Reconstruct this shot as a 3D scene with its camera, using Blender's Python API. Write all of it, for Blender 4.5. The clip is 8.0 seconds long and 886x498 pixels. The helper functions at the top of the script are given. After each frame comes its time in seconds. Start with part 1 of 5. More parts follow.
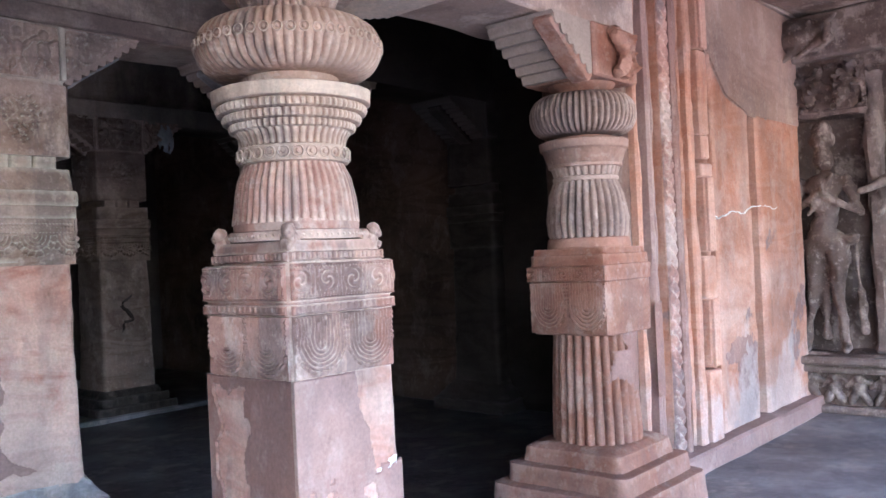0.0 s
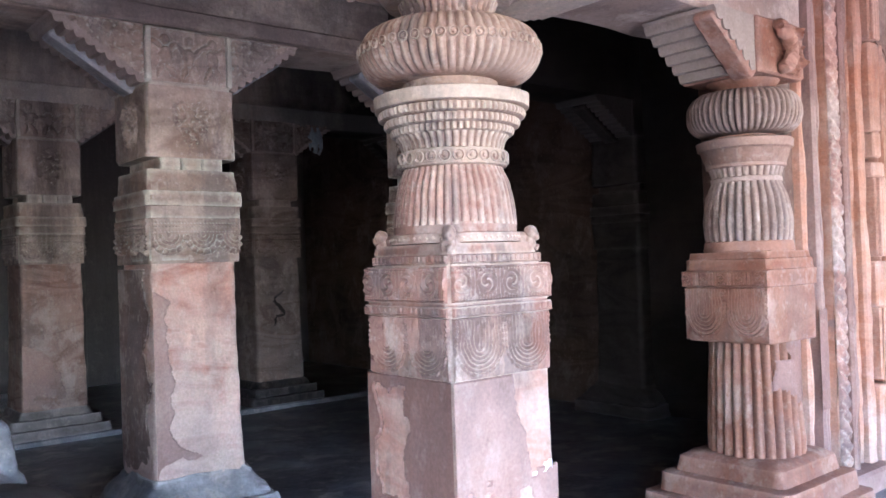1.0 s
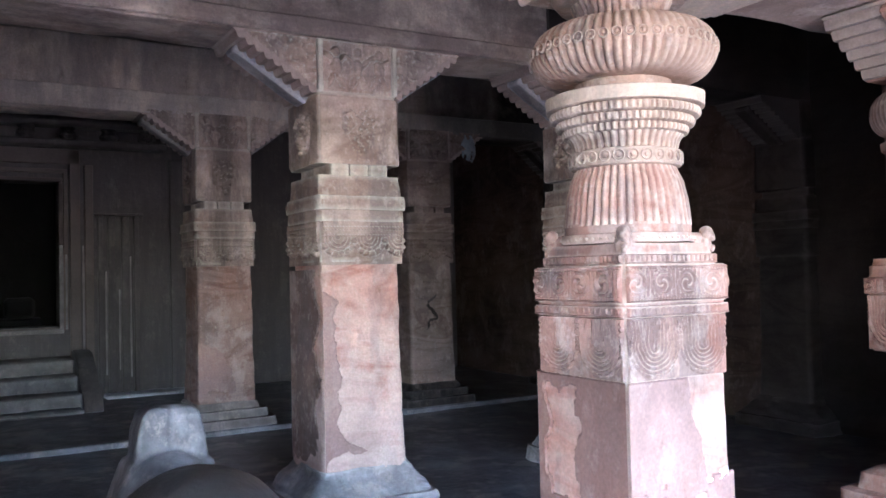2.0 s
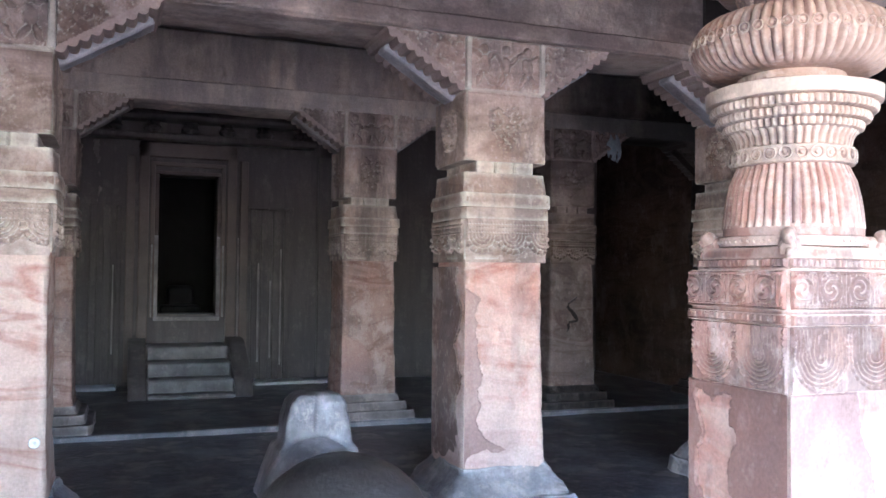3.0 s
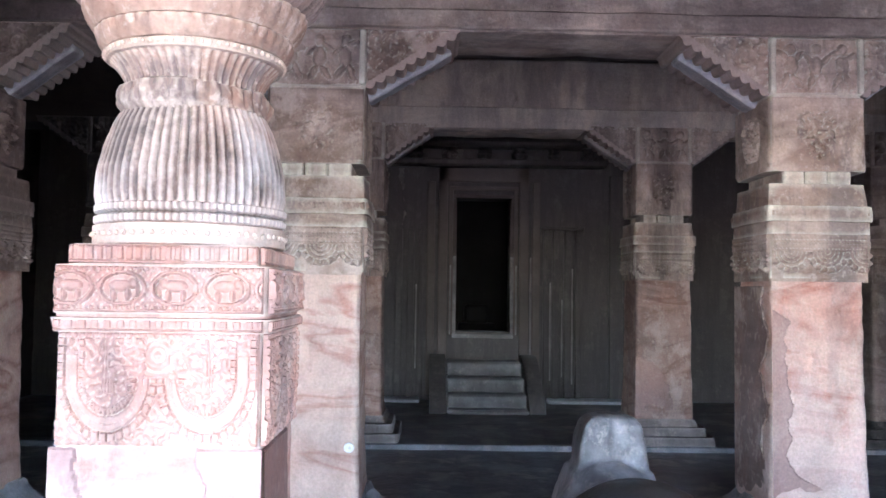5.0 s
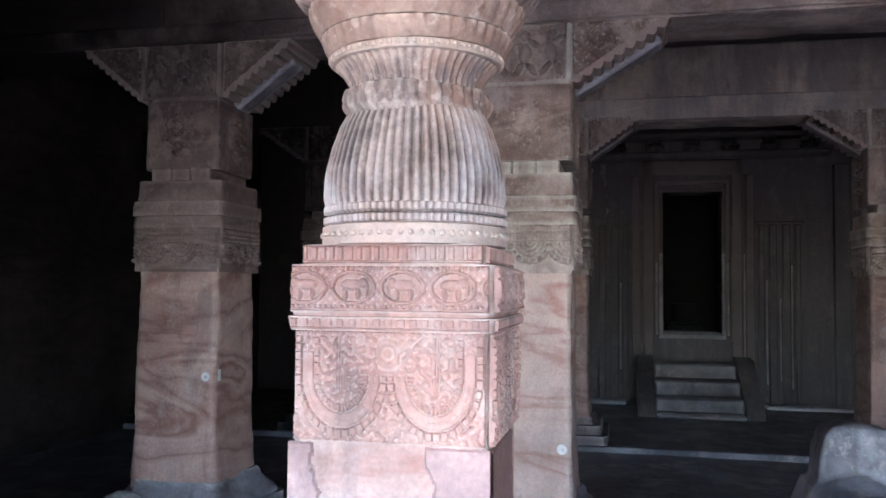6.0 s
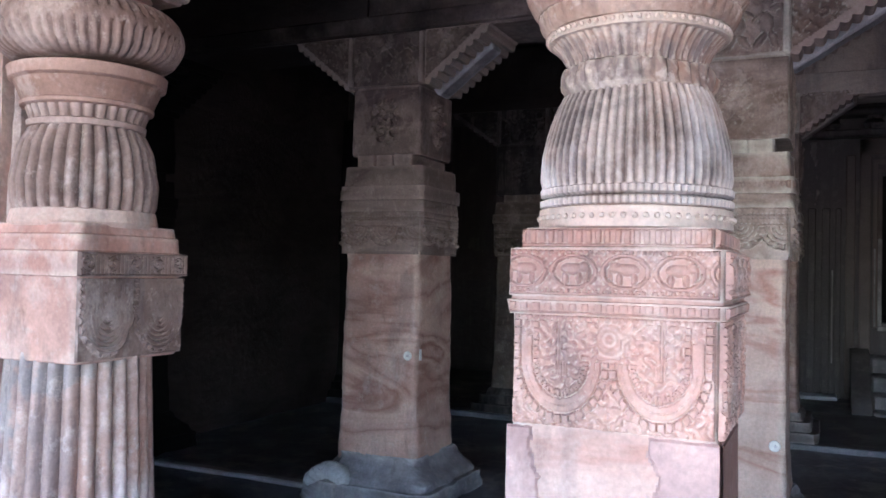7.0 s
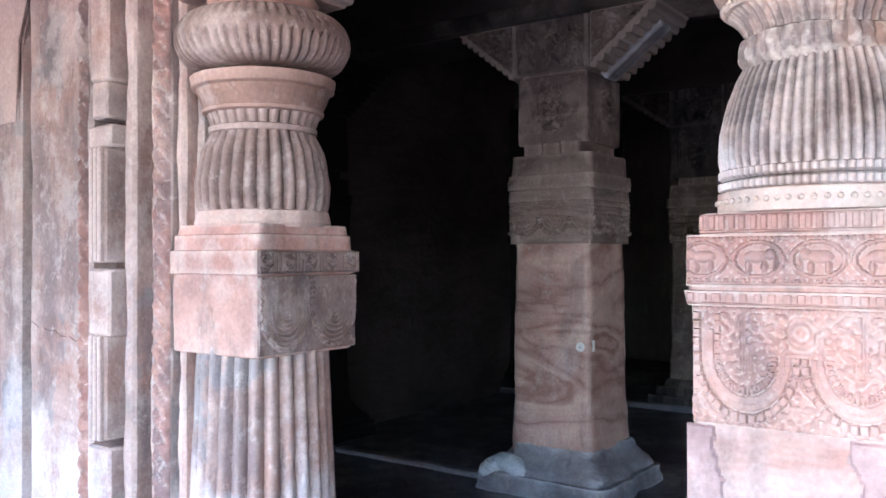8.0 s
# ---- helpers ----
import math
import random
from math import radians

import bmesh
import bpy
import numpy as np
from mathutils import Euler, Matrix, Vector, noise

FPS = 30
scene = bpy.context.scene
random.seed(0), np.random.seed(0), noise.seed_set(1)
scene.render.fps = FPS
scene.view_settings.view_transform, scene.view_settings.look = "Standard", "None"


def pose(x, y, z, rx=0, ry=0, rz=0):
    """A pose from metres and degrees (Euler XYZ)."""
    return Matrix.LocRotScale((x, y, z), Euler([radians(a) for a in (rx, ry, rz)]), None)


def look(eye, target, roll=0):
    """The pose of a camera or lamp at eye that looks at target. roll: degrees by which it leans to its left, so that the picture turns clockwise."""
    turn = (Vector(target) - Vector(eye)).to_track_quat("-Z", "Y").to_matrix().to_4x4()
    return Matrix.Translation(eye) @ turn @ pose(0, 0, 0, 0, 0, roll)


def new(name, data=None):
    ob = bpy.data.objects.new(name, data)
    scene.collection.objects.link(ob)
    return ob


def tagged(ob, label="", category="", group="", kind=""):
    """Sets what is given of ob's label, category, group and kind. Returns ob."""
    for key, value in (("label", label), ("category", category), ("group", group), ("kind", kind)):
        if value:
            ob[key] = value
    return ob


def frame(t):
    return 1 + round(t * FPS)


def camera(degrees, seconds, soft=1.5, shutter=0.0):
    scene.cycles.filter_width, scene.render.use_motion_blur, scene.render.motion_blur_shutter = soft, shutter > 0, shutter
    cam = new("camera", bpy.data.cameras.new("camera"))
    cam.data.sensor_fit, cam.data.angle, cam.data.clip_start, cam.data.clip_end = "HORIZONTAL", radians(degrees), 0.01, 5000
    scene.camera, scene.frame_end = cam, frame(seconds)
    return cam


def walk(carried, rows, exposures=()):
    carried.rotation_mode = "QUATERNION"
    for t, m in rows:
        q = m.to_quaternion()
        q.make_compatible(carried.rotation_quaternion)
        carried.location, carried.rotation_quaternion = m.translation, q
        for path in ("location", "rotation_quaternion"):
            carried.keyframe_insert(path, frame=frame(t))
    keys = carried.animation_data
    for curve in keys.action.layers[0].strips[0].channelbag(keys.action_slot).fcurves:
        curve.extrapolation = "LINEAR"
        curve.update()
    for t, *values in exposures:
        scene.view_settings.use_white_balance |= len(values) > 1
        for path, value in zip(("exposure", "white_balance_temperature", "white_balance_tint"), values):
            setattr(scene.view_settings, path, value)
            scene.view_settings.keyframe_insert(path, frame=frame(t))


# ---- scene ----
cam = camera(55.64, 8.0, soft=1.6)
ROWS = [  # seconds, x, y, z, yaw, pitch, roll
    (0, -0.645, 0.310, 1.625, -48.69, 0.56, 2.62),
    (0.5, -0.687, 0.343, 1.650, -44.49, 0.37, 2.18),
    (1, -0.718, 0.381, 1.650, -39.66, 0.78, 1.93),
    (1.5, -0.790, 0.402, 1.636, -35.11, 1.32, 1.61),
    (2.8, -0.876, 0.453, 1.595, -22.33, 1.85, -0.00),
    (3, -0.870, 0.466, 1.598, -20.75, 1.80, -0.55),
    (3.5, -0.842, 0.502, 1.607, -16.04, 1.72, -0.62),
    (4, -0.853, 0.567, 1.590, -11.75, 2.24, -0.44),
    (5.3, -0.881, 0.517, 1.596, 2.54, 2.97, -0.91),
    (5.5, -0.905, 0.535, 1.596, 5.07, 2.96, -0.87),
    (6, -0.952, 0.593, 1.591, 12.27, 2.72, -0.51),
    (6.5, -1.010, 0.597, 1.590, 18.96, 2.15, -1.29),
    (7, -1.056, 0.590, 1.589, 24.70, 1.43, -1.29),
    (7.5, -1.052, 0.612, 1.587, 30.77, 1.04, -1.20),
    (8, -1.076, 0.649, 1.600, 36.34, 0.56, 0.12),
]
EXPOSURES = [(t, e, 5790.0, 11.0) for t, e in ((0.0, 3.69), (1.5, 4.16), (3.0, 4.55), (3.5, 4.78), (4.2, 4.82), (5.3, 4.14), (6.5, 3.63), (8.0, 3.92))]
walk(cam, [(t, pose(x, y, z, 90 + pitch, roll, yaw)) for t, x, y, z, yaw, pitch, roll in ROWS], EXPOSURES)

# ---- light ----
SUN_ELEVATION, SUN_AZIMUTH = 55.0, 212.0
world = bpy.data.worlds.new("sky")
scene.world = world
world.use_nodes = True
sky = world.node_tree.nodes.new("ShaderNodeTexSky")
sky.sky_type, sky.sun_disc = "NISHITA", False
sky.sun_elevation, sky.sun_rotation = radians(SUN_ELEVATION), radians(SUN_AZIMUTH)
world.node_tree.links.new(sky.outputs[0], world.node_tree.nodes["Background"].inputs[0])
world.node_tree.nodes["Background"].inputs[1].default_value = 0.15
sun = new("sun", bpy.data.lights.new("sun", "SUN"))
sun.data.energy, sun.data.angle, sun.data.color = 2.5, radians(0.6), (1.0, 0.95, 0.88)
a = radians(SUN_AZIMUTH)
sun.matrix_world = look((math.sin(a) * 20, math.cos(a) * 20, 20 * math.tan(radians(SUN_ELEVATION))), (0, 0, 0))


# ---- materials ----
def mat(name, stops, scale=1.6, rough=0.85, bump=0.25, strata=0.35, stain=None, stain_amount=0.0, stain_scale=0.7, grain=60.0, spec=0.3, cool=0.0, wear=0.5, lime=0.0, lime_tone=(0.60, 0.51, 0.485), lime_top=0.20, streak=None, streak_shape=(9.0, 9.0, 0.9), dim=None, dim_axis="X", dim_tone=(0.014, 0.0125, 0.012)):
    """Stone: two or three tones mixed by noise and tilted strata, fine grain relief, stains with shapes of their own,
    and a darkening along one axis.
    """
    m = bpy.data.materials.new(name)
    m.use_nodes = True
    n, l = m.node_tree.nodes, m.node_tree.links
    b = n["Principled BSDF"]
    b.inputs["Specular IOR Level"].default_value = spec
    tc = n.new("ShaderNodeNewGeometry")

    def noise_at(s, detail=6.0, stretch=(1, 1, 1), rough_=0.6, swirl=0.0):
        mp = n.new("ShaderNodeMapping")
        mp.inputs["Scale"].default_value = stretch
        l.new(tc.outputs["Position"], mp.inputs["Vector"])
        t = n.new("ShaderNodeTexNoise")
        t.inputs["Scale"].default_value, t.inputs["Detail"].default_value, t.inputs["Roughness"].default_value = s, detail, rough_
        t.inputs["Distortion"].default_value = swirl
        l.new(mp.outputs[0], t.inputs["Vector"])
        return t.outputs["Fac"]

    def ramp(fac, pts):
        r = n.new("ShaderNodeValToRGB")
        e = r.color_ramp.elements
        while len(e) < len(pts):
            e.new(0.5)
        for el, (p, c) in zip(e, pts):
            el.position, el.color = p, (*c, 1)
        l.new(fac, r.inputs["Fac"])
        return r.outputs["Color"]

    def mix(fac, c1, c2, mode="MIX"):
        x = n.new("ShaderNodeMix")
        x.data_type, x.blend_type = "RGBA", mode
        for s, v in (("Factor", fac), ):
            if isinstance(v, float):
                x.inputs[0].default_value = v
            else:
                l.new(v, x.inputs[0])
        for i, v in ((6, c1), (7, c2)):
            if isinstance(v, tuple):
                x.inputs[i].default_value = (*v, 1)
            else:
                l.new(v, x.inputs[i])
        return x.outputs[2]

    if any(w_ in name for w_ in ("sandstone", "plaster", "rock", "soot")):
        stops = [(c[0] * 1.04, c[1] * 0.93, c[2] * 0.90) for c in stops]
    k = len(stops)
    col = ramp(noise_at(scale), [(0.34 + 0.32 * i / (k - 1), c) for i, c in enumerate(stops)])
    if strata > 0:
        band = noise_at(1.0, 5.0, (0.7, 0.7, 2.6), 0.5, 0.9)
        col = mix(strata, col, ramp(band, [(0.36, stops[-1]), (0.45, stops[k // 2]), (0.485, (stops[0][0] * 0.9, stops[0][1] * 0.75, stops[0][2] * 0.72)), (0.52, stops[k // 2]), (0.58, stops[-1]), (0.635, (stops[0][0] * 0.85, stops[0][1] * 0.6, stops[0][2] * 0.55)), (0.68, stops[k // 2])]))
    if stain:
        edge = ramp(noise_at(stain_scale, 7.0, rough_=0.55), [(0.5 - 0.25 * stain_amount, (0, 0, 0)), (0.515 - 0.25 * stain_amount, (1, 1, 1))])
        col = mix(edge, col, stain)
    if cool > 0:
        def blotch(fac, lo, hi, amount):
            return ramp(fac, [(lo, (0, 0, 0)), (hi, (amount, amount, amount))])
        col = mix(blotch(noise_at(1.7, 9.0, rough_=0.62), 0.50, 0.60, 0.55 * cool + 0.1), col, (stops[0][0] * 1.15, stops[0][1] * 0.80, stops[0][2] * 0.66))
        col = mix(blotch(noise_at(2.3, 9.0, (1.4, 1.4, 0.45), 0.66), 0.50, 0.585, cool), col, (0.17, 0.145, 0.15))
        col = mix(blotch(noise_at(3.1, 10.0, (1, 1, 0.7), 0.7), 0.53, 0.60, 0.9 * cool), col, (0.62, 0.52, 0.47))
        col = mix(blotch(noise_at(16.0, 9.0, rough_=0.7), 0.56, 0.63, 0.7 * cool), col, (0.62, 0.52, 0.47))
    if streak:
        col = mix(ramp(noise_at(1.0, 8.0, streak_shape, 0.68), [(0.46, (0, 0, 0)), (0.60, (0.9, 0.9, 0.9))]), col, streak)
    if lime > 0:
        xyz = n.new("ShaderNodeSeparateXYZ")
        l.new(tc.outputs["Position"], xyz.inputs[0])
        rise = n.new("ShaderNodeMath")
        rise.operation = "MULTIPLY_ADD"
        rise.inputs[1].default_value, rise.inputs[2].default_value = -0.30, lime_top
        l.new(xyz.outputs["Z"], rise.inputs[0])
        total = n.new("ShaderNodeMath")
        l.new(rise.outputs[0], total.inputs[0])
        l.new(noise_at(2.2, 9.0, (1, 1, 0.7), 0.64), total.inputs[1])
        col = mix(ramp(total.outputs[0], [(0.50, (0, 0, 0)), (0.60, (lime, lime, lime))]), col, lime_tone)
    col = mix(0.8, col, ramp(noise_at(0.8, 5.0), [(0.32, (0.62, 0.6, 0.6)), (0.5, (1, 1, 1)), (0.68, (1.3, 1.28, 1.25))]), "MULTIPLY")
    col = mix(0.75, col, ramp(noise_at(9.0, 10.0, (1.0, 1.0, 0.45), 0.74), [(0.30, (0.55, 0.53, 0.52)), (0.42, (0.97, 0.97, 0.97)), (0.60, (1, 1, 1)), (0.70, (1.3, 1.28, 1.27))]), "MULTIPLY")
    # Darkens the tone along one axis; on the beams this paints the bays' shade.
    if dim:
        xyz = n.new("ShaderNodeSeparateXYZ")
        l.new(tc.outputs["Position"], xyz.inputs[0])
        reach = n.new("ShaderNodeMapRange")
        reach.inputs["From Min"].default_value, reach.inputs["From Max"].default_value = dim
        l.new(xyz.outputs[dim_axis], reach.inputs["Value"])
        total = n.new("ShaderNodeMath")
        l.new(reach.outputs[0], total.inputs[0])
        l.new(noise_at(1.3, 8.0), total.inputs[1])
        col = mix(ramp(total.outputs[0], [(0.55, (0.97, 0.97, 0.97)), (1.0, (0, 0, 0))]), col, dim_tone)
    if wear > 0:
        worn = ramp(tc.outputs["Pointiness"], [(0.52, (0, 0, 0)), (0.60, (wear, wear, wear))])
        col = mix(worn, col, tuple(min(0.8, c * 1.5 + 0.06) for c in stops[-1]))
    fine = noise_at(grain, 4.0)
    col = mix(0.35, col, ramp(fine, [(0.3, (0.55, 0.55, 0.55)), (0.7, (1.25, 1.2, 1.2))]), "MULTIPLY")
    l.new(col, b.inputs["Base Color"])
    rr = n.new("ShaderNodeMapRange")
    rr.inputs["To Min"].default_value, rr.inputs["To Max"].default_value = rough - 0.1, min(1.0, rough + 0.1)
    l.new(noise_at(5.0), rr.inputs["Value"])
    l.new(rr.outputs[0], b.inputs["Roughness"])
    bp = n.new("ShaderNodeBump")
    bp.inputs["Strength"].default_value, bp.inputs["Distance"].default_value = min(1.0, bump * 1.7), 0.02
    l.new(noise_at(14.0, 9.0, rough_=0.68), bp.inputs["Height"])
    l.new(bp.outputs[0], b.inputs["Normal"])
    return m


PINK, CREAM = (0.46, 0.295, 0.255), (0.57, 0.45, 0.395)
M_COLUMN = mat("pink_sandstone", [(0.27, 0.185, 0.175), (0.41, 0.26, 0.222), (0.55, 0.43, 0.375)], 2.2, bump=0.35, strata=0.15, cool=0.6, wear=0.6)
# Lighter copy of the column stone; the left column's strong light is in it.
M_PALE_LIT = mat("pale_lit_pink_sandstone", [(0.40, 0.275, 0.25), (0.55, 0.37, 0.315), (0.62, 0.49, 0.43)], 2.4, bump=0.3, strata=0.1, cool=0.45, wear=0.45)
M_BELL = mat("dark_streaked_pale_sandstone", [(0.20, 0.158, 0.145), (0.36, 0.285, 0.255), (0.52, 0.43, 0.39)], 2.6, bump=0.5, strata=0.0, cool=0.6, wear=0.6, streak=(0.11, 0.088, 0.085), streak_shape=(3.0, 3.0, 5.0), lime=0.85, lime_tone=(0.55, 0.51, 0.515), lime_top=0.64)
M_GREYED = mat("greyed_pink_sandstone", [(0.22, 0.172, 0.148), (0.385, 0.295, 0.25), (0.56, 0.46, 0.395)], 2.4, bump=0.4, strata=0.1, cool=0.75, wear=0.55)
M_SHAFT = mat("plastered_sandstone", [PINK, (0.44, 0.31, 0.28)], 1.5, 0.75, 0.15, 0.1, stain=(0.27, 0.165, 0.15), stain_amount=-0.15, stain_scale=0.8, cool=0.15)
M_PILLAR = mat("banded_sandstone", [(0.31, 0.225, 0.205), (0.45, 0.32, 0.285), CREAM], 1.4, bump=0.3, strata=0.75, cool=0.4)
M_BASE = mat("worn_blue_grey_stone", [(0.13, 0.128, 0.145), (0.26, 0.255, 0.28), (0.45, 0.44, 0.475)], 3.0, 0.5, 0.4, 0.15, spec=0.5, cool=0.35, wear=0.6)
M_WALL = mat("orange_sandstone", [(0.36, 0.175, 0.11), (0.45, 0.235, 0.16), (0.49, 0.35, 0.295)], 1.3, bump=0.35, strata=0.3, stain=(0.25, 0.16, 0.15), stain_amount=-0.35, stain_scale=1.1, cool=0.22, wear=0.4, lime=0.55)
M_WALL_PALE = mat("pale_sandstone", [(0.30, 0.23, 0.205), (0.41, 0.318, 0.283), (0.52, 0.43, 0.39)], 1.3, bump=0.4, strata=0.3, stain=(0.33, 0.285, 0.275), stain_amount=-0.3, stain_scale=1.3, cool=0.6, wear=0.5, lime=0.85, lime_tone=(0.62, 0.545, 0.53), lime_top=0.25)
# Soot tone, deepened so that the inner hall's shade sits in the colour.
M_DARK = mat("soot_stained_shaded_stone", [(0.018, 0.0165, 0.017), (0.042, 0.038, 0.038), (0.09, 0.079, 0.077)], 1.2, 0.58, 0.35, 0.2, cool=0.15, streak=(0.014, 0.013, 0.014))
# Ceiling soot; on walls and beam ends the same black stands in for shade.
M_SOOT_SHADE = mat("black_soot_shade_stone", [(0.016, 0.014, 0.014), (0.035, 0.030, 0.029), (0.06, 0.05, 0.048)], 1.2, 0.75, 0.3, 0.2)
# Brown tuned dark; deep niche shade is partly put into this tone.
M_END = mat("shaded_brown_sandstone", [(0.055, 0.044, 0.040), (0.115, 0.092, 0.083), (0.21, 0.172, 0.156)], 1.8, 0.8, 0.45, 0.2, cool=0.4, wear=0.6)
M_BEAM = mat("smoke_greyed_sandstone", [(0.20, 0.165, 0.153), (0.355, 0.295, 0.265), (0.48, 0.405, 0.36)], 1.1, 0.85, 0.4, 0.15, cool=0.5)
# Greyed stone; the ramp paints the west bay's shade into the beam.
M_BEAM_SHADED = mat("smoke_greyed_stone", [(0.25, 0.203, 0.182), (0.45, 0.37, 0.325), (0.60, 0.50, 0.44)], 1.1, 0.85, 0.4, 0.15, cool=0.45, wear=0.0, streak=(0.20, 0.155, 0.15), streak_shape=(0.9, 2.0, 1.6), dim=(-4.4, -1.0))
# Darker, browner copy of the orange wall stone, holding the half column's shade.
M_RUST_SHADED = mat("shaded_rust_sandstone", [(0.20, 0.10, 0.07), (0.295, 0.155, 0.11), (0.37, 0.235, 0.19)], 1.8, bump=0.4, strata=0.25, cool=0.28, wear=0.4, lime=0.12)
M_FLOOR = mat("polished_dark_floor_stone", [(0.028, 0.029, 0.038), (0.075, 0.077, 0.095), (0.24, 0.24, 0.275)], 1.9, 0.32, 0.6, 0.0, spec=0.6, cool=0.4)
M_PAVING = mat("grey_veranda_stone", [(0.09, 0.09, 0.105), (0.18, 0.178, 0.20), (0.36, 0.35, 0.38)], 1.8, 0.45, 0.6, 0.1, spec=0.5, cool=0.25)
# The ramp darkens the body in front of the hump along y.
M_BULL = mat("worn_black_granite", [(0.05, 0.05, 0.058), (0.11, 0.11, 0.124), (0.25, 0.245, 0.265)], 5.0, 0.42, 0.3, 0.1, spec=0.5, cool=0.35, wear=0.7, dim=(4.42, 4.72), dim_axis="Y", dim_tone=(0.030, 0.027, 0.027))
M_STEP = mat("worn_dark_step_stone", [(0.06, 0.055, 0.056), (0.11, 0.10, 0.10), (0.20, 0.185, 0.185)], 2.5, 0.5, 0.35, 0.1, spec=0.5, cool=0.2)
# Darker copy of the carved stone, with shade painted into it.
M_BLOCK = mat("shade_browned_sandstone", [(0.085, 0.074, 0.068), (0.16, 0.138, 0.122), (0.25, 0.222, 0.20)], 2.0, bump=0.4, strata=0.2, cool=0.3, wear=0.7)
M_BROWN = mat("smoke_browned_rock", [(0.045, 0.032, 0.027), (0.09, 0.066, 0.055), (0.14, 0.105, 0.088)], 1.1, 0.8, 0.3, 0.4, cool=0.1, wear=0.2)
M_HALLCAP = mat("weathered_carved_stone", [(0.19, 0.147, 0.128), (0.435, 0.335, 0.287), (0.63, 0.495, 0.43)], 2.4, bump=0.45, strata=0.3, cool=0.55, wear=0.7)
M_HALLBEAM = mat("smoke_greyed_stone", [(0.235, 0.182, 0.160), (0.435, 0.34, 0.295), (0.59, 0.47, 0.405)], 1.1, 0.85, 0.4, 0.2, cool=0.45, streak=(0.15, 0.115, 0.108), streak_shape=(2.6, 2.6, 0.5))
# Greyed stone; the ramp paints the east bay's shade into the inner beam.
M_INNERBEAM = mat("smoke_greyed_stone", [(0.31, 0.25, 0.22), (0.54, 0.44, 0.385), (0.67, 0.56, 0.49)], 1.1, 0.85, 0.4, 0.15, cool=0.4, wear=0.2, streak=(0.30, 0.25, 0.245), streak_shape=(2.2, 2.2, 0.5), dim=(5.4, 2.2))
# Shade-dimmed copy of the banded pillar stone for the inner row.
M_PILLAR_DIM = mat("shade_dimmed_sandstone", [(0.22, 0.165, 0.148), (0.32, 0.232, 0.205), (0.41, 0.31, 0.275)], 1.4, bump=0.3, strata=0.6, cool=0.35)
# Grey copy of the hall stone with shade put in its colour.
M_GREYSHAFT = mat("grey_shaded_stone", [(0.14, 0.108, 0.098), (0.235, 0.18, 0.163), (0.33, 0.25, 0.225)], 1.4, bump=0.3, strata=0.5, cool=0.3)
M_INNERBASE = mat("mauve_grey_step_stone", [(0.12, 0.105, 0.105), (0.21, 0.18, 0.178), (0.32, 0.28, 0.275)], 2.6, 0.65, 0.35, 0.15, cool=0.3, wear=0.5)
M_PALEBLUE = mat("pale_bluish_worn_stone", [(0.22, 0.26, 0.30), (0.34, 0.40, 0.45), (0.50, 0.55, 0.60)], 4.0, 0.55, 0.4, 0.0, cool=0.15)
M_TOPSTONE = mat("brown_grey_sandstone", [(0.135, 0.104, 0.093), (0.25, 0.197, 0.175), (0.39, 0.312, 0.278)], 2.4, bump=0.4, strata=0.15, cool=0.5, wear=0.6)
M_CUP = mat("dull_orange_sandstone", [(0.20, 0.138, 0.115), (0.31, 0.21, 0.17), (0.40, 0.29, 0.248)], 2.4, bump=0.35, strata=0.2, cool=0.4, wear=0.4)
# Near-black tone that paints the lack of light in shrine and west bay.
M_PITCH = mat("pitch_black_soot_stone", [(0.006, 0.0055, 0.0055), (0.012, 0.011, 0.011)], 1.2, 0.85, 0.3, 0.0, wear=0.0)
# Bedded rock with the side bays' shade painted into its dark tone.
M_SHADEWALL = mat("soot_dark_bedded_rock", [(0.022, 0.020, 0.020), (0.052, 0.046, 0.045), (0.085, 0.076, 0.073)], 0.9, 0.65, 0.4, 0.3)
M_HEADER = mat("dull_brown_pink_sandstone", [(0.19, 0.138, 0.115), (0.30, 0.213, 0.176), (0.40, 0.30, 0.252)], 1.4, bump=0.4, strata=0.3, cool=0.3, wear=0.3)
M_RAW_LIMED = mat("pink_rock_whitened_below", [(0.42, 0.275, 0.24), (0.53, 0.37, 0.325), (0.60, 0.47, 0.42)], 2.0, bump=0.4, strata=0.7, cool=0.3, lime=0.5, lime_tone=(0.60, 0.49, 0.455), lime_top=0.33)
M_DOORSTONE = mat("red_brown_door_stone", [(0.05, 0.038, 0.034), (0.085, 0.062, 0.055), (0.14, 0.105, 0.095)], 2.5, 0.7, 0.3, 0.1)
M_GREYCOAT = mat("grey_brown_plaster", [(0.13, 0.105, 0.10), (0.21, 0.162, 0.152), (0.31, 0.235, 0.215)], 2.0, 0.7, 0.3, 0.2, wear=0.3, cool=0.45)
M_PLASTER_MID = mat("rosy_mauve_plaster", [(0.30, 0.212, 0.200), (0.38, 0.272, 0.252), (0.44, 0.315, 0.28)], 1.4, 0.62, 0.16, 0.0, wear=0.0, cool=0.2)
# Brown with the shade of the wall recesses painted into it.
M_RECESS = mat("red_brown_recess_plaster", [(0.105, 0.068, 0.056), (0.165, 0.108, 0.09), (0.23, 0.16, 0.137)], 1.6, 0.7, 0.25, 0.0, wear=0.0, cool=0.25)
M_GROUND = mat("sunlit_sandy_ground", [(0.23, 0.192, 0.163), (0.325, 0.278, 0.24)], 0.5, 0.9, 0.3, 0.1)
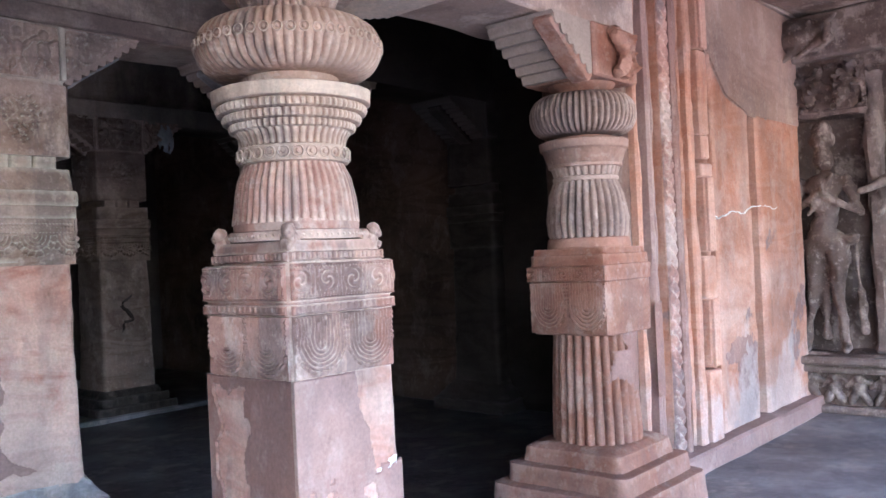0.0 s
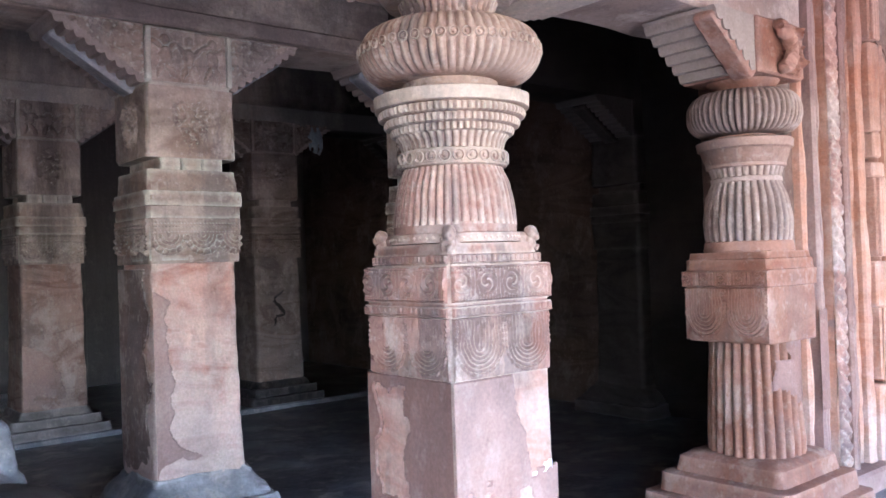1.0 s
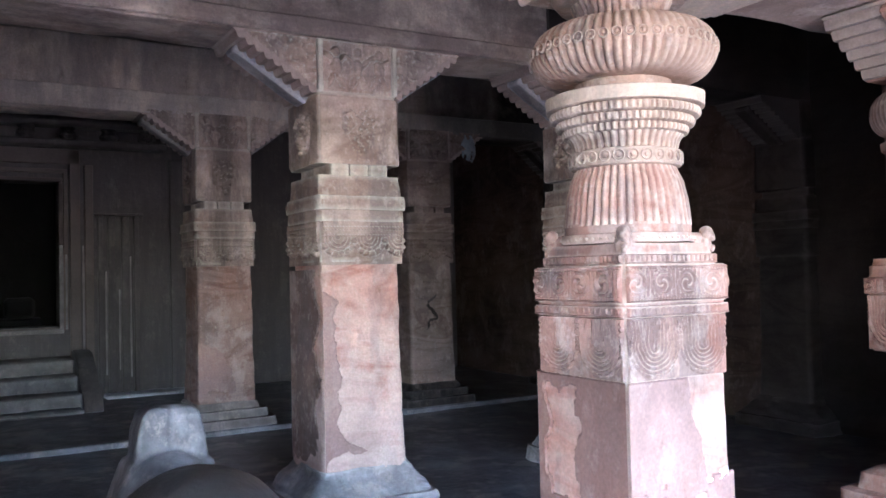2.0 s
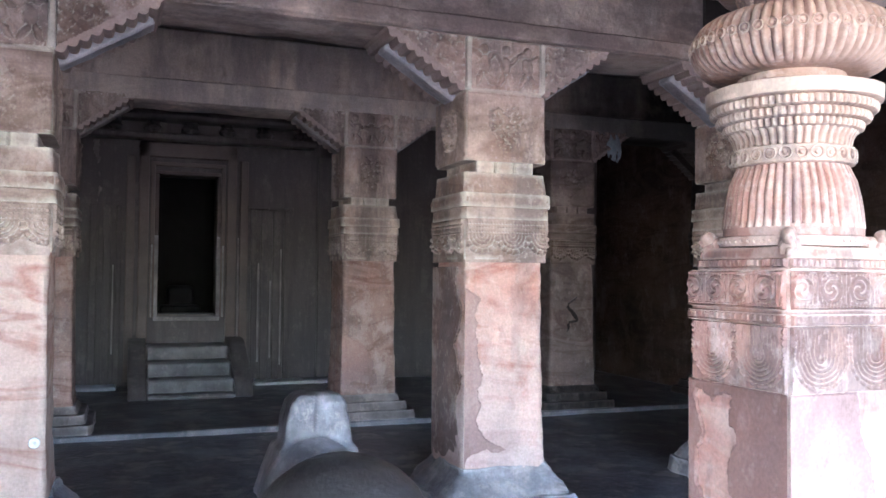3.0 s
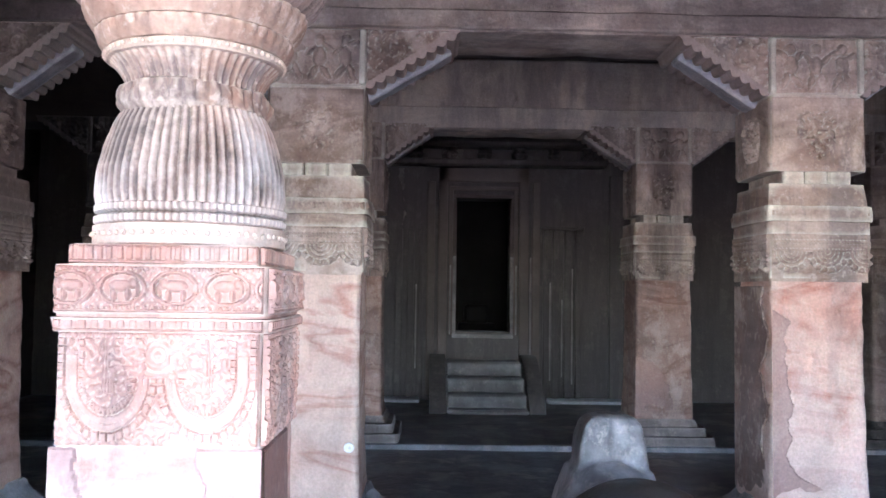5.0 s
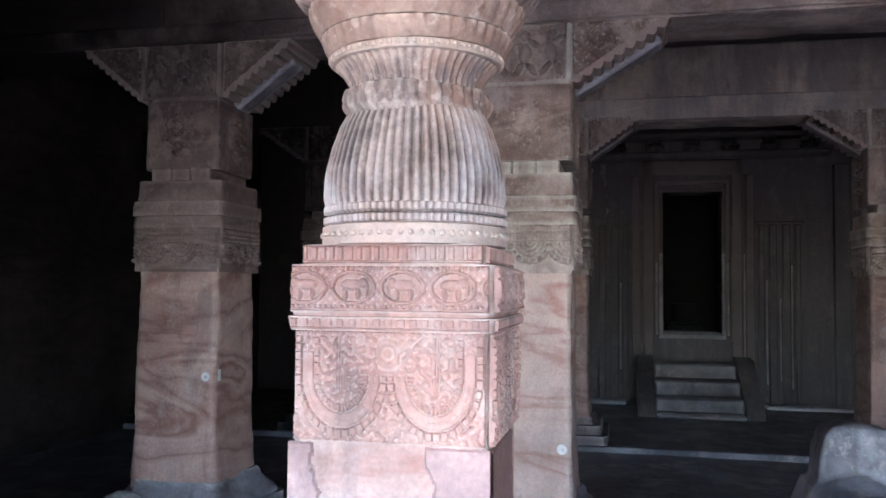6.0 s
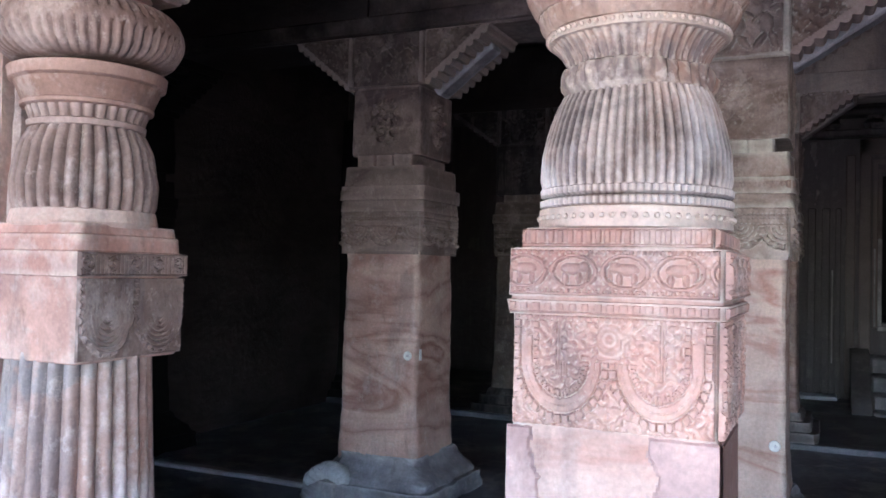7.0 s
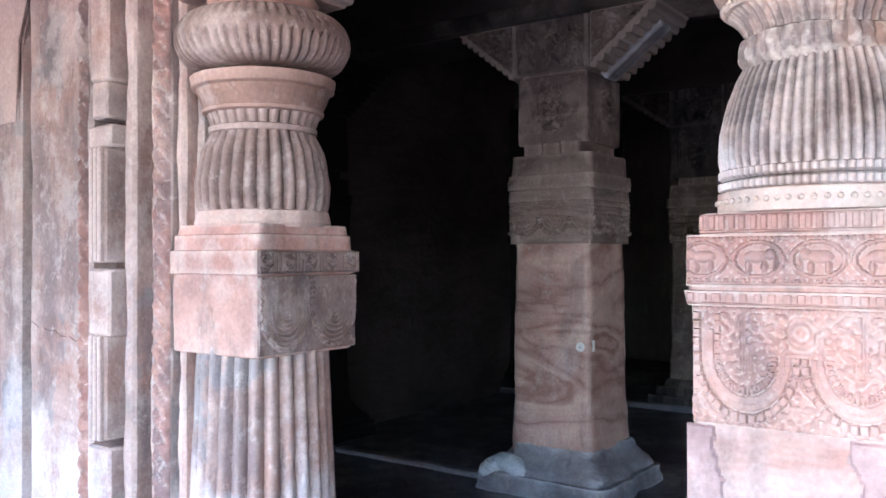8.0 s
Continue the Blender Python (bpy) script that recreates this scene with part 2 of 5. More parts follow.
M_JAMB = mat("pale_worn_door_stone", [(0.05, 0.045, 0.045), (0.13, 0.115, 0.11), (0.33, 0.30, 0.295)], 3.5, 0.55, 0.3, 0.1, cool=0.3)
M_PILLAR_PALE = mat("pale_flowing_sandstone", [(0.46, 0.33, 0.29), (0.58, 0.46, 0.41), (0.62, 0.53, 0.48)], 1.2, bump=0.25, strata=0.8, cool=0.15)
M_PLASTER = mat("mauve_plaster", [(0.26, 0.185, 0.178), (0.335, 0.245, 0.232), (0.39, 0.275, 0.245)], 1.1, 0.6, 0.12, 0.0, wear=0.0, cool=0.15)
M_PLASTER_PALE = mat("pale_mauve_plaster", [(0.36, 0.265, 0.26), (0.45, 0.335, 0.32), (0.52, 0.39, 0.355)], 1.6, 0.65, 0.2, 0.0, wear=0.0, cool=0.25)
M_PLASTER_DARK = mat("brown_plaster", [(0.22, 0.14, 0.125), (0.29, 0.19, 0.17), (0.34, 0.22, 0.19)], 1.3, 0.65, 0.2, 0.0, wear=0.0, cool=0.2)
M_RAW = mat("raw_pale_pink_rock", [(0.50, 0.33, 0.28), (0.57, 0.43, 0.38), (0.63, 0.53, 0.48)], 2.0, bump=0.4, strata=0.5, cool=0.3)
M_WHITE = mat("white_paint", [(0.75, 0.75, 0.75), (0.82, 0.82, 0.80)], 9.0, 0.6, 0.1, 0.0)


# ---- mesh helpers ----
def part(name, bm, material, parent=None, label="", smooth=True):
    me = bpy.data.meshes.new(name)
    bmesh.ops.recalc_face_normals(bm, faces=bm.faces)
    bm.to_mesh(me)
    bm.free()
    me.materials.append(material)
    for p in me.polygons:
        p.use_smooth = smooth
    ob = new(name, me)
    if smooth:
        me.set_sharp_from_angle(angle=radians(38))
    if parent:
        ob.parent = parent
    if label:
        tagged(ob, label)
    return ob


def thing(name, x, y, z, label, category, group="", kind=""):
    ob = new(name)
    ob.location = (x, y, z)
    ob.empty_display_size = 0.2
    return tagged(ob, label, category, group, kind)


def jag(p, size, amount, seed=0.0):
    v = Vector((p[0] * size + seed, p[1] * size + seed * 0.37, p[2] * size))
    return noise.fractal(v, 1.0, 2.0, 4) * amount


def box(bm, x0, x1, y0, y1, z0, z1, bevel=0.012, segs=1):
    b2 = bmesh.new()
    bmesh.ops.create_cube(b2, size=1)
    for v in b2.verts:
        v.co = ((x0 + x1) / 2 + v.co.x * (x1 - x0), (y0 + y1) / 2 + v.co.y * (y1 - y0), (z0 + z1) / 2 + v.co.z * (z1 - z0))
    if bevel > 0:
        bmesh.ops.bevel(b2, geom=b2.edges[:], offset=min(bevel, 0.45 * min(x1 - x0, y1 - y0, z1 - z0)), segments=segs, affect="EDGES")
    tmp = bpy.data.meshes.new("tmp")
    b2.to_mesh(tmp)
    b2.free()
    bm.from_mesh(tmp)
    bpy.data.meshes.remove(tmp)
    return bm


def slab(x0, x1, y0, y1, z0, z1, bevel=0.012, step=0.0, rough=0.0, seed=0.0):
    """A stone block; with step it is cut finely and its faces are made uneven."""
    bm = box(bmesh.new(), x0, x1, y0, y1, z0, z1, bevel)
    if step > 0:
        for axis, lo, hi in ((0, x0, x1), (1, y0, y1), (2, z0, z1)):
            cuts = int((hi - lo) / step)
            for i in range(1, cuts):
                co = [0, 0, 0]
                co[axis] = lo + (hi - lo) * i / cuts
                no = [0, 0, 0]
                no[axis] = 1
                bmesh.ops.bisect_plane(bm, geom=bm.verts[:] + bm.edges[:] + bm.faces[:], plane_co=co, plane_no=no)
        bm.normal_update()
        for v in bm.verts:
            v.co += v.normal * (jag(v.co, 3.0, rough, seed) + jag(v.co, 14.0, rough * 0.35, seed))
    return bm


def ring_points(kind, n, r, k=0, depth=0.0, twist=0.0):
    """A closed outline: 'round' (with k flutes of some depth), 'square' of half-width r, or 'octagon'."""
    pts = []
    if kind == "square":
        m, c = n // 4, 0.025 * r
        for s in range(4):
            for i in range(m):
                q = -1 + 2 * (i + 0.5) / m
                e = 1 - (0.018 if abs(q) > 1 - 2.2 / m else 0.0)
                x, y = q * e, e
                a = s * math.pi / 2
                pts.append(((x * math.cos(a) + y * math.sin(a)) * r, (-x * math.sin(a) + y * math.cos(a)) * r))
        return pts
    for i in range(n):
        a = -2 * math.pi * i / n
        q = r
        if kind == "octagon":
            f = (a + math.pi / 8) % (math.pi / 4) - math.pi / 8
            q = r * math.cos(math.pi / 8) / math.cos(f) * 1.04
        if k:
            q = r - depth * (1 - abs(math.sin((a + twist) * k / 2)) ** 0.8)
        pts.append((q * math.cos(a), q * math.sin(a)))
    return pts


def loft(rows, n=96, rough=0.004, seed=0.0, half=None, step=0.03):
    """Stacked outlines. rows: z, radius or half-width, kind, flutes, depth, twist. Outlines between two rows of one kind are put in by interpolation."""
    full = []
    for i, row in enumerate(rows):
        z, r, kind, k, d, tw = (list(row) + ["round", 0, 0.0, 0.0][len(row) - 2:])[:6]
        if i:
            z0, r0, kind0, k0, d0, tw0 = full[-1]
            cuts = max(3 if kind == "square" else 1, int(abs(z - z0) / step))
            if kind0 == kind and k0 == k:
                for j in range(1, cuts):
                    f = j / cuts
                    full.append((z0 + (z - z0) * f, r0 + (r - r0) * f, kind, k, d0 + (d - d0) * f, tw0 + (tw - tw0) * f))
        full.append((z, r, kind, k, d, tw))
    bm = bmesh.new()
    rings = []
    for z, r, kind, k, d, tw in full:
        ring = []
        for x, y in ring_points(kind, n, r, k, d, tw):
            s = 1 + (jag((x, y, z), 4.0, rough, seed) + jag((x, y, z), 18.0, rough * 0.4, seed)) / max(r, 0.05)
            ring.append(bm.verts.new((x * s, y * s, z + jag((x, y, z), 7.0, rough * 0.3, seed + 5))))
        rings.append(ring)
    for a, b in zip(rings, rings[1:]):
        for i in range(n):
            bm.faces.new((a[i], a[(i + 1) % n], b[(i + 1) % n], b[i]))
    bm.faces.new(rings[0])
    bm.faces.new(rings[-1])
    return bm


def relief(w, h, height, step=0.006, seed=0.0, keep=None):
    """A carved panel in the xz plane facing -y, w wide and h high, lower left corner at the origin; height(u, v) is metres of relief."""
    nu, nv = max(2, int(w / step)), max(2, int(h / step))
    bm = bmesh.new()
    grid = []
    for j in range(nv + 1):
        line = []
        for i in range(nu + 1):
            u, v = w * i / nu, h * j / nv
            edge = i in (0, nu) or j in (0, nv)
            d = -0.006 if edge else height(u, v) + noise.noise(Vector((u * 40 + seed, v * 40, seed))) * 0.0012
            line.append(bm.verts.new((u, -d, v)))
        grid.append(line)
    for j in range(nv):
        for i in range(nu):
            if keep is None or keep(w * (i + 0.5) / nu, h * (j + 0.5) / nv):
                bm.faces.new((grid[j][i], grid[j][i + 1], grid[j + 1][i + 1], grid[j + 1][i]))
    bmesh.ops.delete(bm, geom=[v for v in bm.verts if not v.link_faces], context="VERTS")
    return bm


def put(ob, x, y, z, rz=0):
    ob.matrix_local = pose(x, y, z, 0, 0, rz)
    return ob


def prism(profile, y0, y1, cuts=1):
    """A closed xz outline drawn out from y0 to y1."""
    bm = bmesh.new()
    rings = [[bm.verts.new((x, y0 + (y1 - y0) * j / cuts, z)) for x, z in profile] for j in range(cuts + 1)]
    for a, b in zip(rings, rings[1:]):
        for i in range(len(profile)):
            bm.faces.new((a[i], a[(i + 1) % len(profile)], b[(i + 1) % len(profile)], b[i]))
    bm.faces.new(rings[0])
    bm.faces.new(rings[-1])
    return bm


def plaster_skin(w, z0, z1, keep, proud=0.006, cell=0.0065, seed=0.0):
    """A thin coat left on a face; keep(u, z) > 0 where it still holds. Its ragged rim runs down to the stone."""
    nu, nz = int(w / cell), int((z1 - z0) / cell)
    bm = bmesh.new()
    grid = {}
    inside = lambda a_, b_: keep(w * a_ / nu, z0 + (z1 - z0) * b_ / nz) + 0.035 * noise.fractal(Vector((w * a_ / nu * 9 + seed, (z1 - z0) * b_ / nz * 9, seed)), 0.9, 2.0, 4) > 0
    held = {(a_, b_): inside(a_, b_) for a_ in range(nu + 1) for b_ in range(nz + 1)}
    for b_ in range(nz):
        for a_ in range(nu):
            q = [(a_, b_), (a_ + 1, b_), (a_ + 1, b_ + 1), (a_, b_ + 1)]
            if sum(held[k_] for k_ in q) < 3:
                continue
            for k_ in q:
                if k_ not in grid:
                    u, z = w * k_[0] / nu, z0 + (z1 - z0) * k_[1] / nz
                    full = all(held.get((k_[0] + da, k_[1] + db), False) for da in (-1, 0, 1) for db in (-1, 0, 1))
                    rim = 0.0 if (full or k_[0] in (0, nu)) else 0.008
                    grid[k_] = bm.verts.new((u + (0.0 if k_[0] in (0, nu) else 0.004 * noise.noise(Vector((u * 60, z * 60, seed)))), -proud + rim, z + (0.0 if full else 0.004 * noise.noise(Vector((u * 60, z * 60, seed + 9))))))
            bm.faces.new([grid[k_] for k_ in q])
    return bm


# ---- carvings: metres of relief over a panel ----
def beads(u, v, pitch, r, v0):
    d = math.hypot((u % pitch) - pitch / 2, v - v0)
    return max(0.0, 1 - (d / r) ** 2)


def scroll_band(w, h, pitch, seed=0.0, amount=0.014, beasts=False):
    def f(u, v):
        q, c = (u + 0.2 * pitch) % pitch - pitch / 2, v - h / 2
        i = math.floor((u + 0.2 * pitch) / pitch)
        if abs(c) > 0.44 * h:
            return amount * 0.8
        if abs(c) > 0.36 * h:
            return amount * 0.75 * beads(u, abs(c), 0.0155, 0.0075, 0.40 * h)
        if beasts:
            face = 1 if i % 2 else -1
            x, y = face * q / (0.43 * pitch), c / (0.33 * h)
            d = math.hypot(x, y)
            if d > 1.08:
                return amount * 0.5 * (0.5 + 0.5 * math.sin(u * 260) * math.sin(v * 240))
            if d > 0.9:
                return amount * 0.85
            body = 1 - ((x + 0.05) / 0.52) ** 2 - ((y - 0.16) / 0.36) ** 2
            head = 1 - ((x - 0.50) / 0.22) ** 2 - ((y - 0.30) / 0.32) ** 2
            trunk = 1 - ((x - 0.68 + 0.15 * y * y) / 0.09) ** 2 - ((y + 0.10) / 0.48) ** 2
            leg = max(1 - ((x - k) / 0.13) ** 2 - ((y + 0.42) / 0.40) ** 2 for k in (-0.38, 0.26))
            best = max(0.0, body, head, trunk, leg)
            return amount * 1.15 * best ** 0.4 if best > 0 else 0.0
        d = math.hypot(q, c * 1.05)
        out = math.exp(-((d - 0.31 * h) / (0.05 * h)) ** 2)
        if d < 0.28 * h:
            out = 0.55 + 0.55 * math.sin(d / h * 26 + (2 if i % 2 else -2) * math.atan2(c, q))
        elif d > 0.38 * h:
            out = 0.7 * abs(math.sin(u * 2 * math.pi / pitch * 3))
        return amount * min(1.2, out)
    return f


def festoons(w, h, count, seed=0.0, amount=0.014, lines=46.0):
    """Hanging garlands: nested loops side by side, each with a tassel, and a beaded outer string."""
    def f(u, v):
        pw = w / count
        i = math.floor(u / pw)
        q, top = u - (i + 0.5) * pw, h * 0.55
        q += 0.008 * noise.noise(Vector((u * 18, v * 18, seed)))
        c = v - top
        d = math.hypot(q / (pw * 0.5), min(c, 0.0) / (h * 0.53))
        if c > 0:
            d = abs(q) / (pw * 0.5)
        if d > 0.98:
            return amount * 0.15
        if d < 0.14:
            return amount * (0.55 + 0.45 * math.sin(q * 420))
        if d > 0.89:
            a = math.atan2(c, q)
            return amount * 0.7 * (0.35 + 0.65 * abs(math.sin(a * 11 if c < 0 else v * 150)))
        return amount * (0.5 + 0.5 * math.sin(d * lines * 0.62)) * (0.85 + 0.3 * noise.noise(Vector((u * 25, v * 25, seed))))
    return f


def fans(w, h, count, amount=0.015):
    def f(u, v):
        pw = w / count
        q = (u % pw) - pw / 2
        top = h * 0.62
        d = math.hypot(q, v - top) / (pw * 0.52)
        if v > h * 0.64:
            return amount * (0.5 * (1 if int(v * 70) % 2 else 0.2) + 0.5 * beads(u, (v * 1.0) % 0.028, 0.022, 0.009, 0.014))
        if d > 1.08:
            return -0.002
        if d > 0.86:
            return amount * abs(math.sin(math.atan2(v - top, q) * 8)) * 1.1
        return amount * (0.45 + 0.4 * math.sin(d * 30)) * (0.6 + 0.4 * abs(math.sin(math.atan2(v - top, q) * 7)))
    return f


def dentils(w, h, pitch, amount=0.007):
    def f(u, v):
        if v < 0.14 * h or v > 0.86 * h:
            return amount * 0.9
        return amount * (0.9 if (u % pitch) < 0.55 * pitch else 0.0) * (1.0 if abs(v - h / 2) < 0.28 * h else 0.3)
    return f


def lumpy(w, h, seed, amount=0.014, scale=16.0, margin=0.06):
    """Worn figure carving: heaped forms inside a raised border."""
    def f(u, v):
        if min(u, w - u) < margin * w or min(v, h - v) < margin * h:
            return amount * 0.55
        p = Vector((u * scale + seed * 7.3, v * scale + seed, seed))
        return amount * max(-0.1, 1.5 * noise.fractal(p, 0.8, 2.0, 3))
    return f


def medallion(w, h, seed, amount=0.017):
    """A worn knot of figures in the middle of a plain block."""
    def f(u, v):
        x, y = (u - w / 2) / (0.27 * w), (v - h / 2) / (0.40 * h)
        d = math.hypot(x, y) + 0.25 * noise.noise(Vector((u * 9, v * 9, seed)))
        edge = max(0.0, min(1.0, (1.0 - d) * 5))
        return amount * edge * max(0.0, 0.35 + 1.6 * noise.fractal(Vector((u * 26 + seed, v * 26, seed * 3)), 0.9, 2.0, 3))
    return f


def dwarfs(w, h, seed, amount=0.03):
    """Worn little figures crowded side by side: heads, bellies and bent limbs."""
    rng_ = random.Random(int(seed * 10))
    forms = []
    n = max(1, round(w / 0.16))
    for i in range(n):
        cx = w * (i + 0.5) / n + rng_.uniform(-0.01, 0.01)
        forms += [(cx, h * 0.80, 0.030, 0.034, 0.0), (cx + rng_.uniform(-0.01, 0.01), h * 0.50, 0.042, 0.06, 0.0)]
        for d in (-1, 1):
            forms += [(cx + d * 0.050, h * rng_.uniform(0.52, 0.75), 0.046, 0.016, d * rng_.uniform(-0.9, 0.9)), (cx + d * 0.036, h * 0.22, 0.018, 0.055, d * rng_.uniform(0.2, 0.8))]

    def f(u, v):
        best = 0.0
        wu, wv = u + 0.010 * noise.noise(Vector((u * 30, v * 30, seed))), v + 0.010 * noise.noise(Vector((u * 30, v * 30, seed + 4)))
        for x, z, a_, b_, t_ in forms:
            du, dv = wu - x, wv - z
            if abs(du) > 0.08 or abs(dv) > 0.08:
                continue
            p, q = du * math.cos(t_) + dv * math.sin(t_), -du * math.sin(t_) + dv * math.cos(t_)
            best = max(best, 1 - (p / a_) ** 2 - (q / b_) ** 2)
        return amount * (best ** 0.5 if best > 0 else 0.0) + 0.004 * noise.noise(Vector((u * 70, v * 70, seed)))
    return f


def volute(length, h, seed, amount=0.02):
    """A leafy curl on the face of a bracket arm; v is the height, u runs out from the pillar."""
    def f(u, v):
        x, z = u - 0.30 * length, v - 0.62 * h
        d, a_ = math.hypot(x, z), math.atan2(z, x)
        d += 0.02 * noise.noise(Vector((u * 16, v * 16, seed)))
        if d < 0.22 * h:
            return 0.5 * amount * (0.5 + 0.5 * math.sin(d * 110 + 2 * a_)) + 0.006 * noise.noise(Vector((u * 45, v * 45, seed)))
        return amount * max(0.0, 0.4 + 0.9 * noise.fractal(Vector((u * 24 + seed, v * 24, seed)), 0.9, 2.0, 3))
    return f


# ---- the setting ----
WALL_Y, END_X, SIDE_X, BACK_Y = 2.95, 7.1, 6.45, 12.6
VERANDA_Z, HALL_TOP, VERANDA_TOP = 0.12, 4.1, 3.6
BX, BX2, BY = 1.567, 3.884, 5.99
CX, CX2, CY = 1.628, 4.14, 9.61


def structure(name, bm, material, label, category):
    return tagged(part(name, bm, material), label, category, kind="structure")


# ground outside, one sheet to the horizon
bm = bmesh.new()
bmesh.ops.create_grid(bm, x_segments=40, y_segments=40, size=600)
for v in bm.verts:
    v.co.z = -0.35
structure("ground", bm, M_GROUND, "brown sandstone ground outside the cave", "ground")
structure("floor_veranda", slab(-9.0, 9.0, -2.6, 3.42, -0.34, VERANDA_Z, 0.02, 0.16, 0.012, 3.0), M_PAVING, "uneven grey stone floor of the veranda", "floor")
structure("floor_hall", slab(-SIDE_X, SIDE_X, 3.42, 9.08, -0.34, 0.0, 0.01, 0.2, 0.008, 4.0), M_FLOOR, "dark worn stone floor of the pillared hall", "floor")
structure("floor_inner", slab(-SIDE_X, SIDE_X, 9.08, BACK_Y + 0.1, -0.34, 0.055, 0.012, 0.2, 0.004, 5.0), M_FLOOR, "dark stone floor one low step up", "floor")
structure("ceiling_veranda", slab(-9.0, 9.0, -2.6, 2.80, VERANDA_TOP, VERANDA_TOP + 0.6, 0.02, 0.3, 0.03, 6.0), M_TOPSTONE, "rough rock-cut veranda ceiling", "ceiling")
structure("ceiling_hall", slab(-SIDE_X - 0.4, SIDE_X + 0.4, 3.36, BACK_Y + 0.4, HALL_TOP, HALL_TOP + 0.5, 0.02), M_SOOT_SHADE, "soot-darkened flat hall ceiling", "ceiling")
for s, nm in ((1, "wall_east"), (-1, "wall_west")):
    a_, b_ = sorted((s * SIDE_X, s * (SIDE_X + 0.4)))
    structure(nm, slab(a_, b_, BY, BACK_Y + 0.4, -0.3, HALL_TOP, 0.01, 0.3, 0.02, 7.0 + s), M_BROWN if s > 0 else M_SHADEWALL, "smoky-brown rock-cut side wall of the hall" if s > 0 else "rock-cut side wall of the hall, darkened for its shade", "wall")
    # Unlit front bay: its shade is painted as a black tone.
    structure(nm + "_front", slab(a_, b_, 3.36, BY, -0.3, HALL_TOP, 0.01, 0.3, 0.02, 7.0 + s), M_SOOT_SHADE, "front bay of the hall side wall, blackened for its shade", "wall")
    a_, b_ = sorted((s * END_X, s * (END_X + 0.6)))
    if s > 0:
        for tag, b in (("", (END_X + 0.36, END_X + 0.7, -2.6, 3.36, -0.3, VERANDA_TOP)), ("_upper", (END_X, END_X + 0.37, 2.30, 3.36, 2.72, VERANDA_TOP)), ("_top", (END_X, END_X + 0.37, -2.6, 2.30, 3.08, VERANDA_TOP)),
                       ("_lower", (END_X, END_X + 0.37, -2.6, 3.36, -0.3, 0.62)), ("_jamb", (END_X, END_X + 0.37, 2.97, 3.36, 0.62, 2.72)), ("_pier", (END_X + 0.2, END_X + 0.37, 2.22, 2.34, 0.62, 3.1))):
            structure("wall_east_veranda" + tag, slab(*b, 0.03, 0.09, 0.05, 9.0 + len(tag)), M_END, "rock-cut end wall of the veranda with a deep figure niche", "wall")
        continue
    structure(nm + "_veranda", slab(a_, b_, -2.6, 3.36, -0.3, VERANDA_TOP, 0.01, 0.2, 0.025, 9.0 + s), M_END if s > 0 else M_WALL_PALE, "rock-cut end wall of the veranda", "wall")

# back wall with the shrine doorway
DX0, DX1, DZ0, DZ1 = -0.45, 0.325, 1.03, 2.95
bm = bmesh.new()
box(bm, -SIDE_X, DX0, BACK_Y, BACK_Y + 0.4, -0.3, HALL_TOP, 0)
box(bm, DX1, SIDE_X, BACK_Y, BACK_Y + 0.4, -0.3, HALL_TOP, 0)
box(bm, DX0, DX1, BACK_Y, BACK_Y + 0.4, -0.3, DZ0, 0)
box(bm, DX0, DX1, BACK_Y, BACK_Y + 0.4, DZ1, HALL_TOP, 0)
structure("wall_north", bm, M_DARK, "sooty back wall with the shrine doorway, toned darker for shade", "wall")
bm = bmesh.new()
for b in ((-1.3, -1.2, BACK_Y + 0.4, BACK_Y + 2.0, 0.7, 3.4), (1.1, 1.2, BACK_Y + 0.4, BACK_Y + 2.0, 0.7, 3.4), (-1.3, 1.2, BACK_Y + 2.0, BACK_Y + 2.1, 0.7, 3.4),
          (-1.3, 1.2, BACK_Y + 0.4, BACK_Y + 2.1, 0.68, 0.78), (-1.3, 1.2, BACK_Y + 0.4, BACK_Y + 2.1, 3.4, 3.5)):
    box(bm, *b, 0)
structure("wall_shrine", bm, M_PITCH, "shrine cell behind the doorway, its unlit black put in the colour", "wall")
frame_ = thing("door_1", (DX0 + DX1) / 2, BACK_Y, DZ0, "pale worn stone frame of the open shrine doorway", "doorway", kind="structure")
hw = (DX1 - DX0) / 2
for nm, b, tone in (("jamb", (-hw - 0.05, -hw, -0.03, 0.1, -0.05, 1.08), M_JAMB), ("jamb", (hw, hw + 0.05, -0.03, 0.1, -0.05, 1.08), M_JAMB), ("jamb_top", (-hw - 0.05, -hw, -0.03, 0.1, 1.08, DZ1 - DZ0), M_DOORSTONE), ("jamb_top", (hw, hw + 0.05, -0.03, 0.1, 1.08, DZ1 - DZ0), M_DOORSTONE),
                    ("lintel", (-hw - 0.05, hw + 0.05, -0.035, 0.1, DZ1 - DZ0, DZ1 - DZ0 + 0.05), M_DOORSTONE), ("sill", (-hw - 0.05, hw + 0.05, -0.05, 0.1, -0.09, -0.03), M_JAMB)):
    part(nm, slab(*b, 0.008, 0.05, 0.004, b[0]), tone, frame_)
for q in (-1, 1):
    x_ = q * (hw + 0.085)
    part("pale_fillet", slab(x_ - 0.012, x_ + 0.012, -0.062, -0.04, -0.04, 0.95, 0.006, 0.06, 0.004, q), M_JAMB, frame_, "pale worn fillet on the lower door jamb")
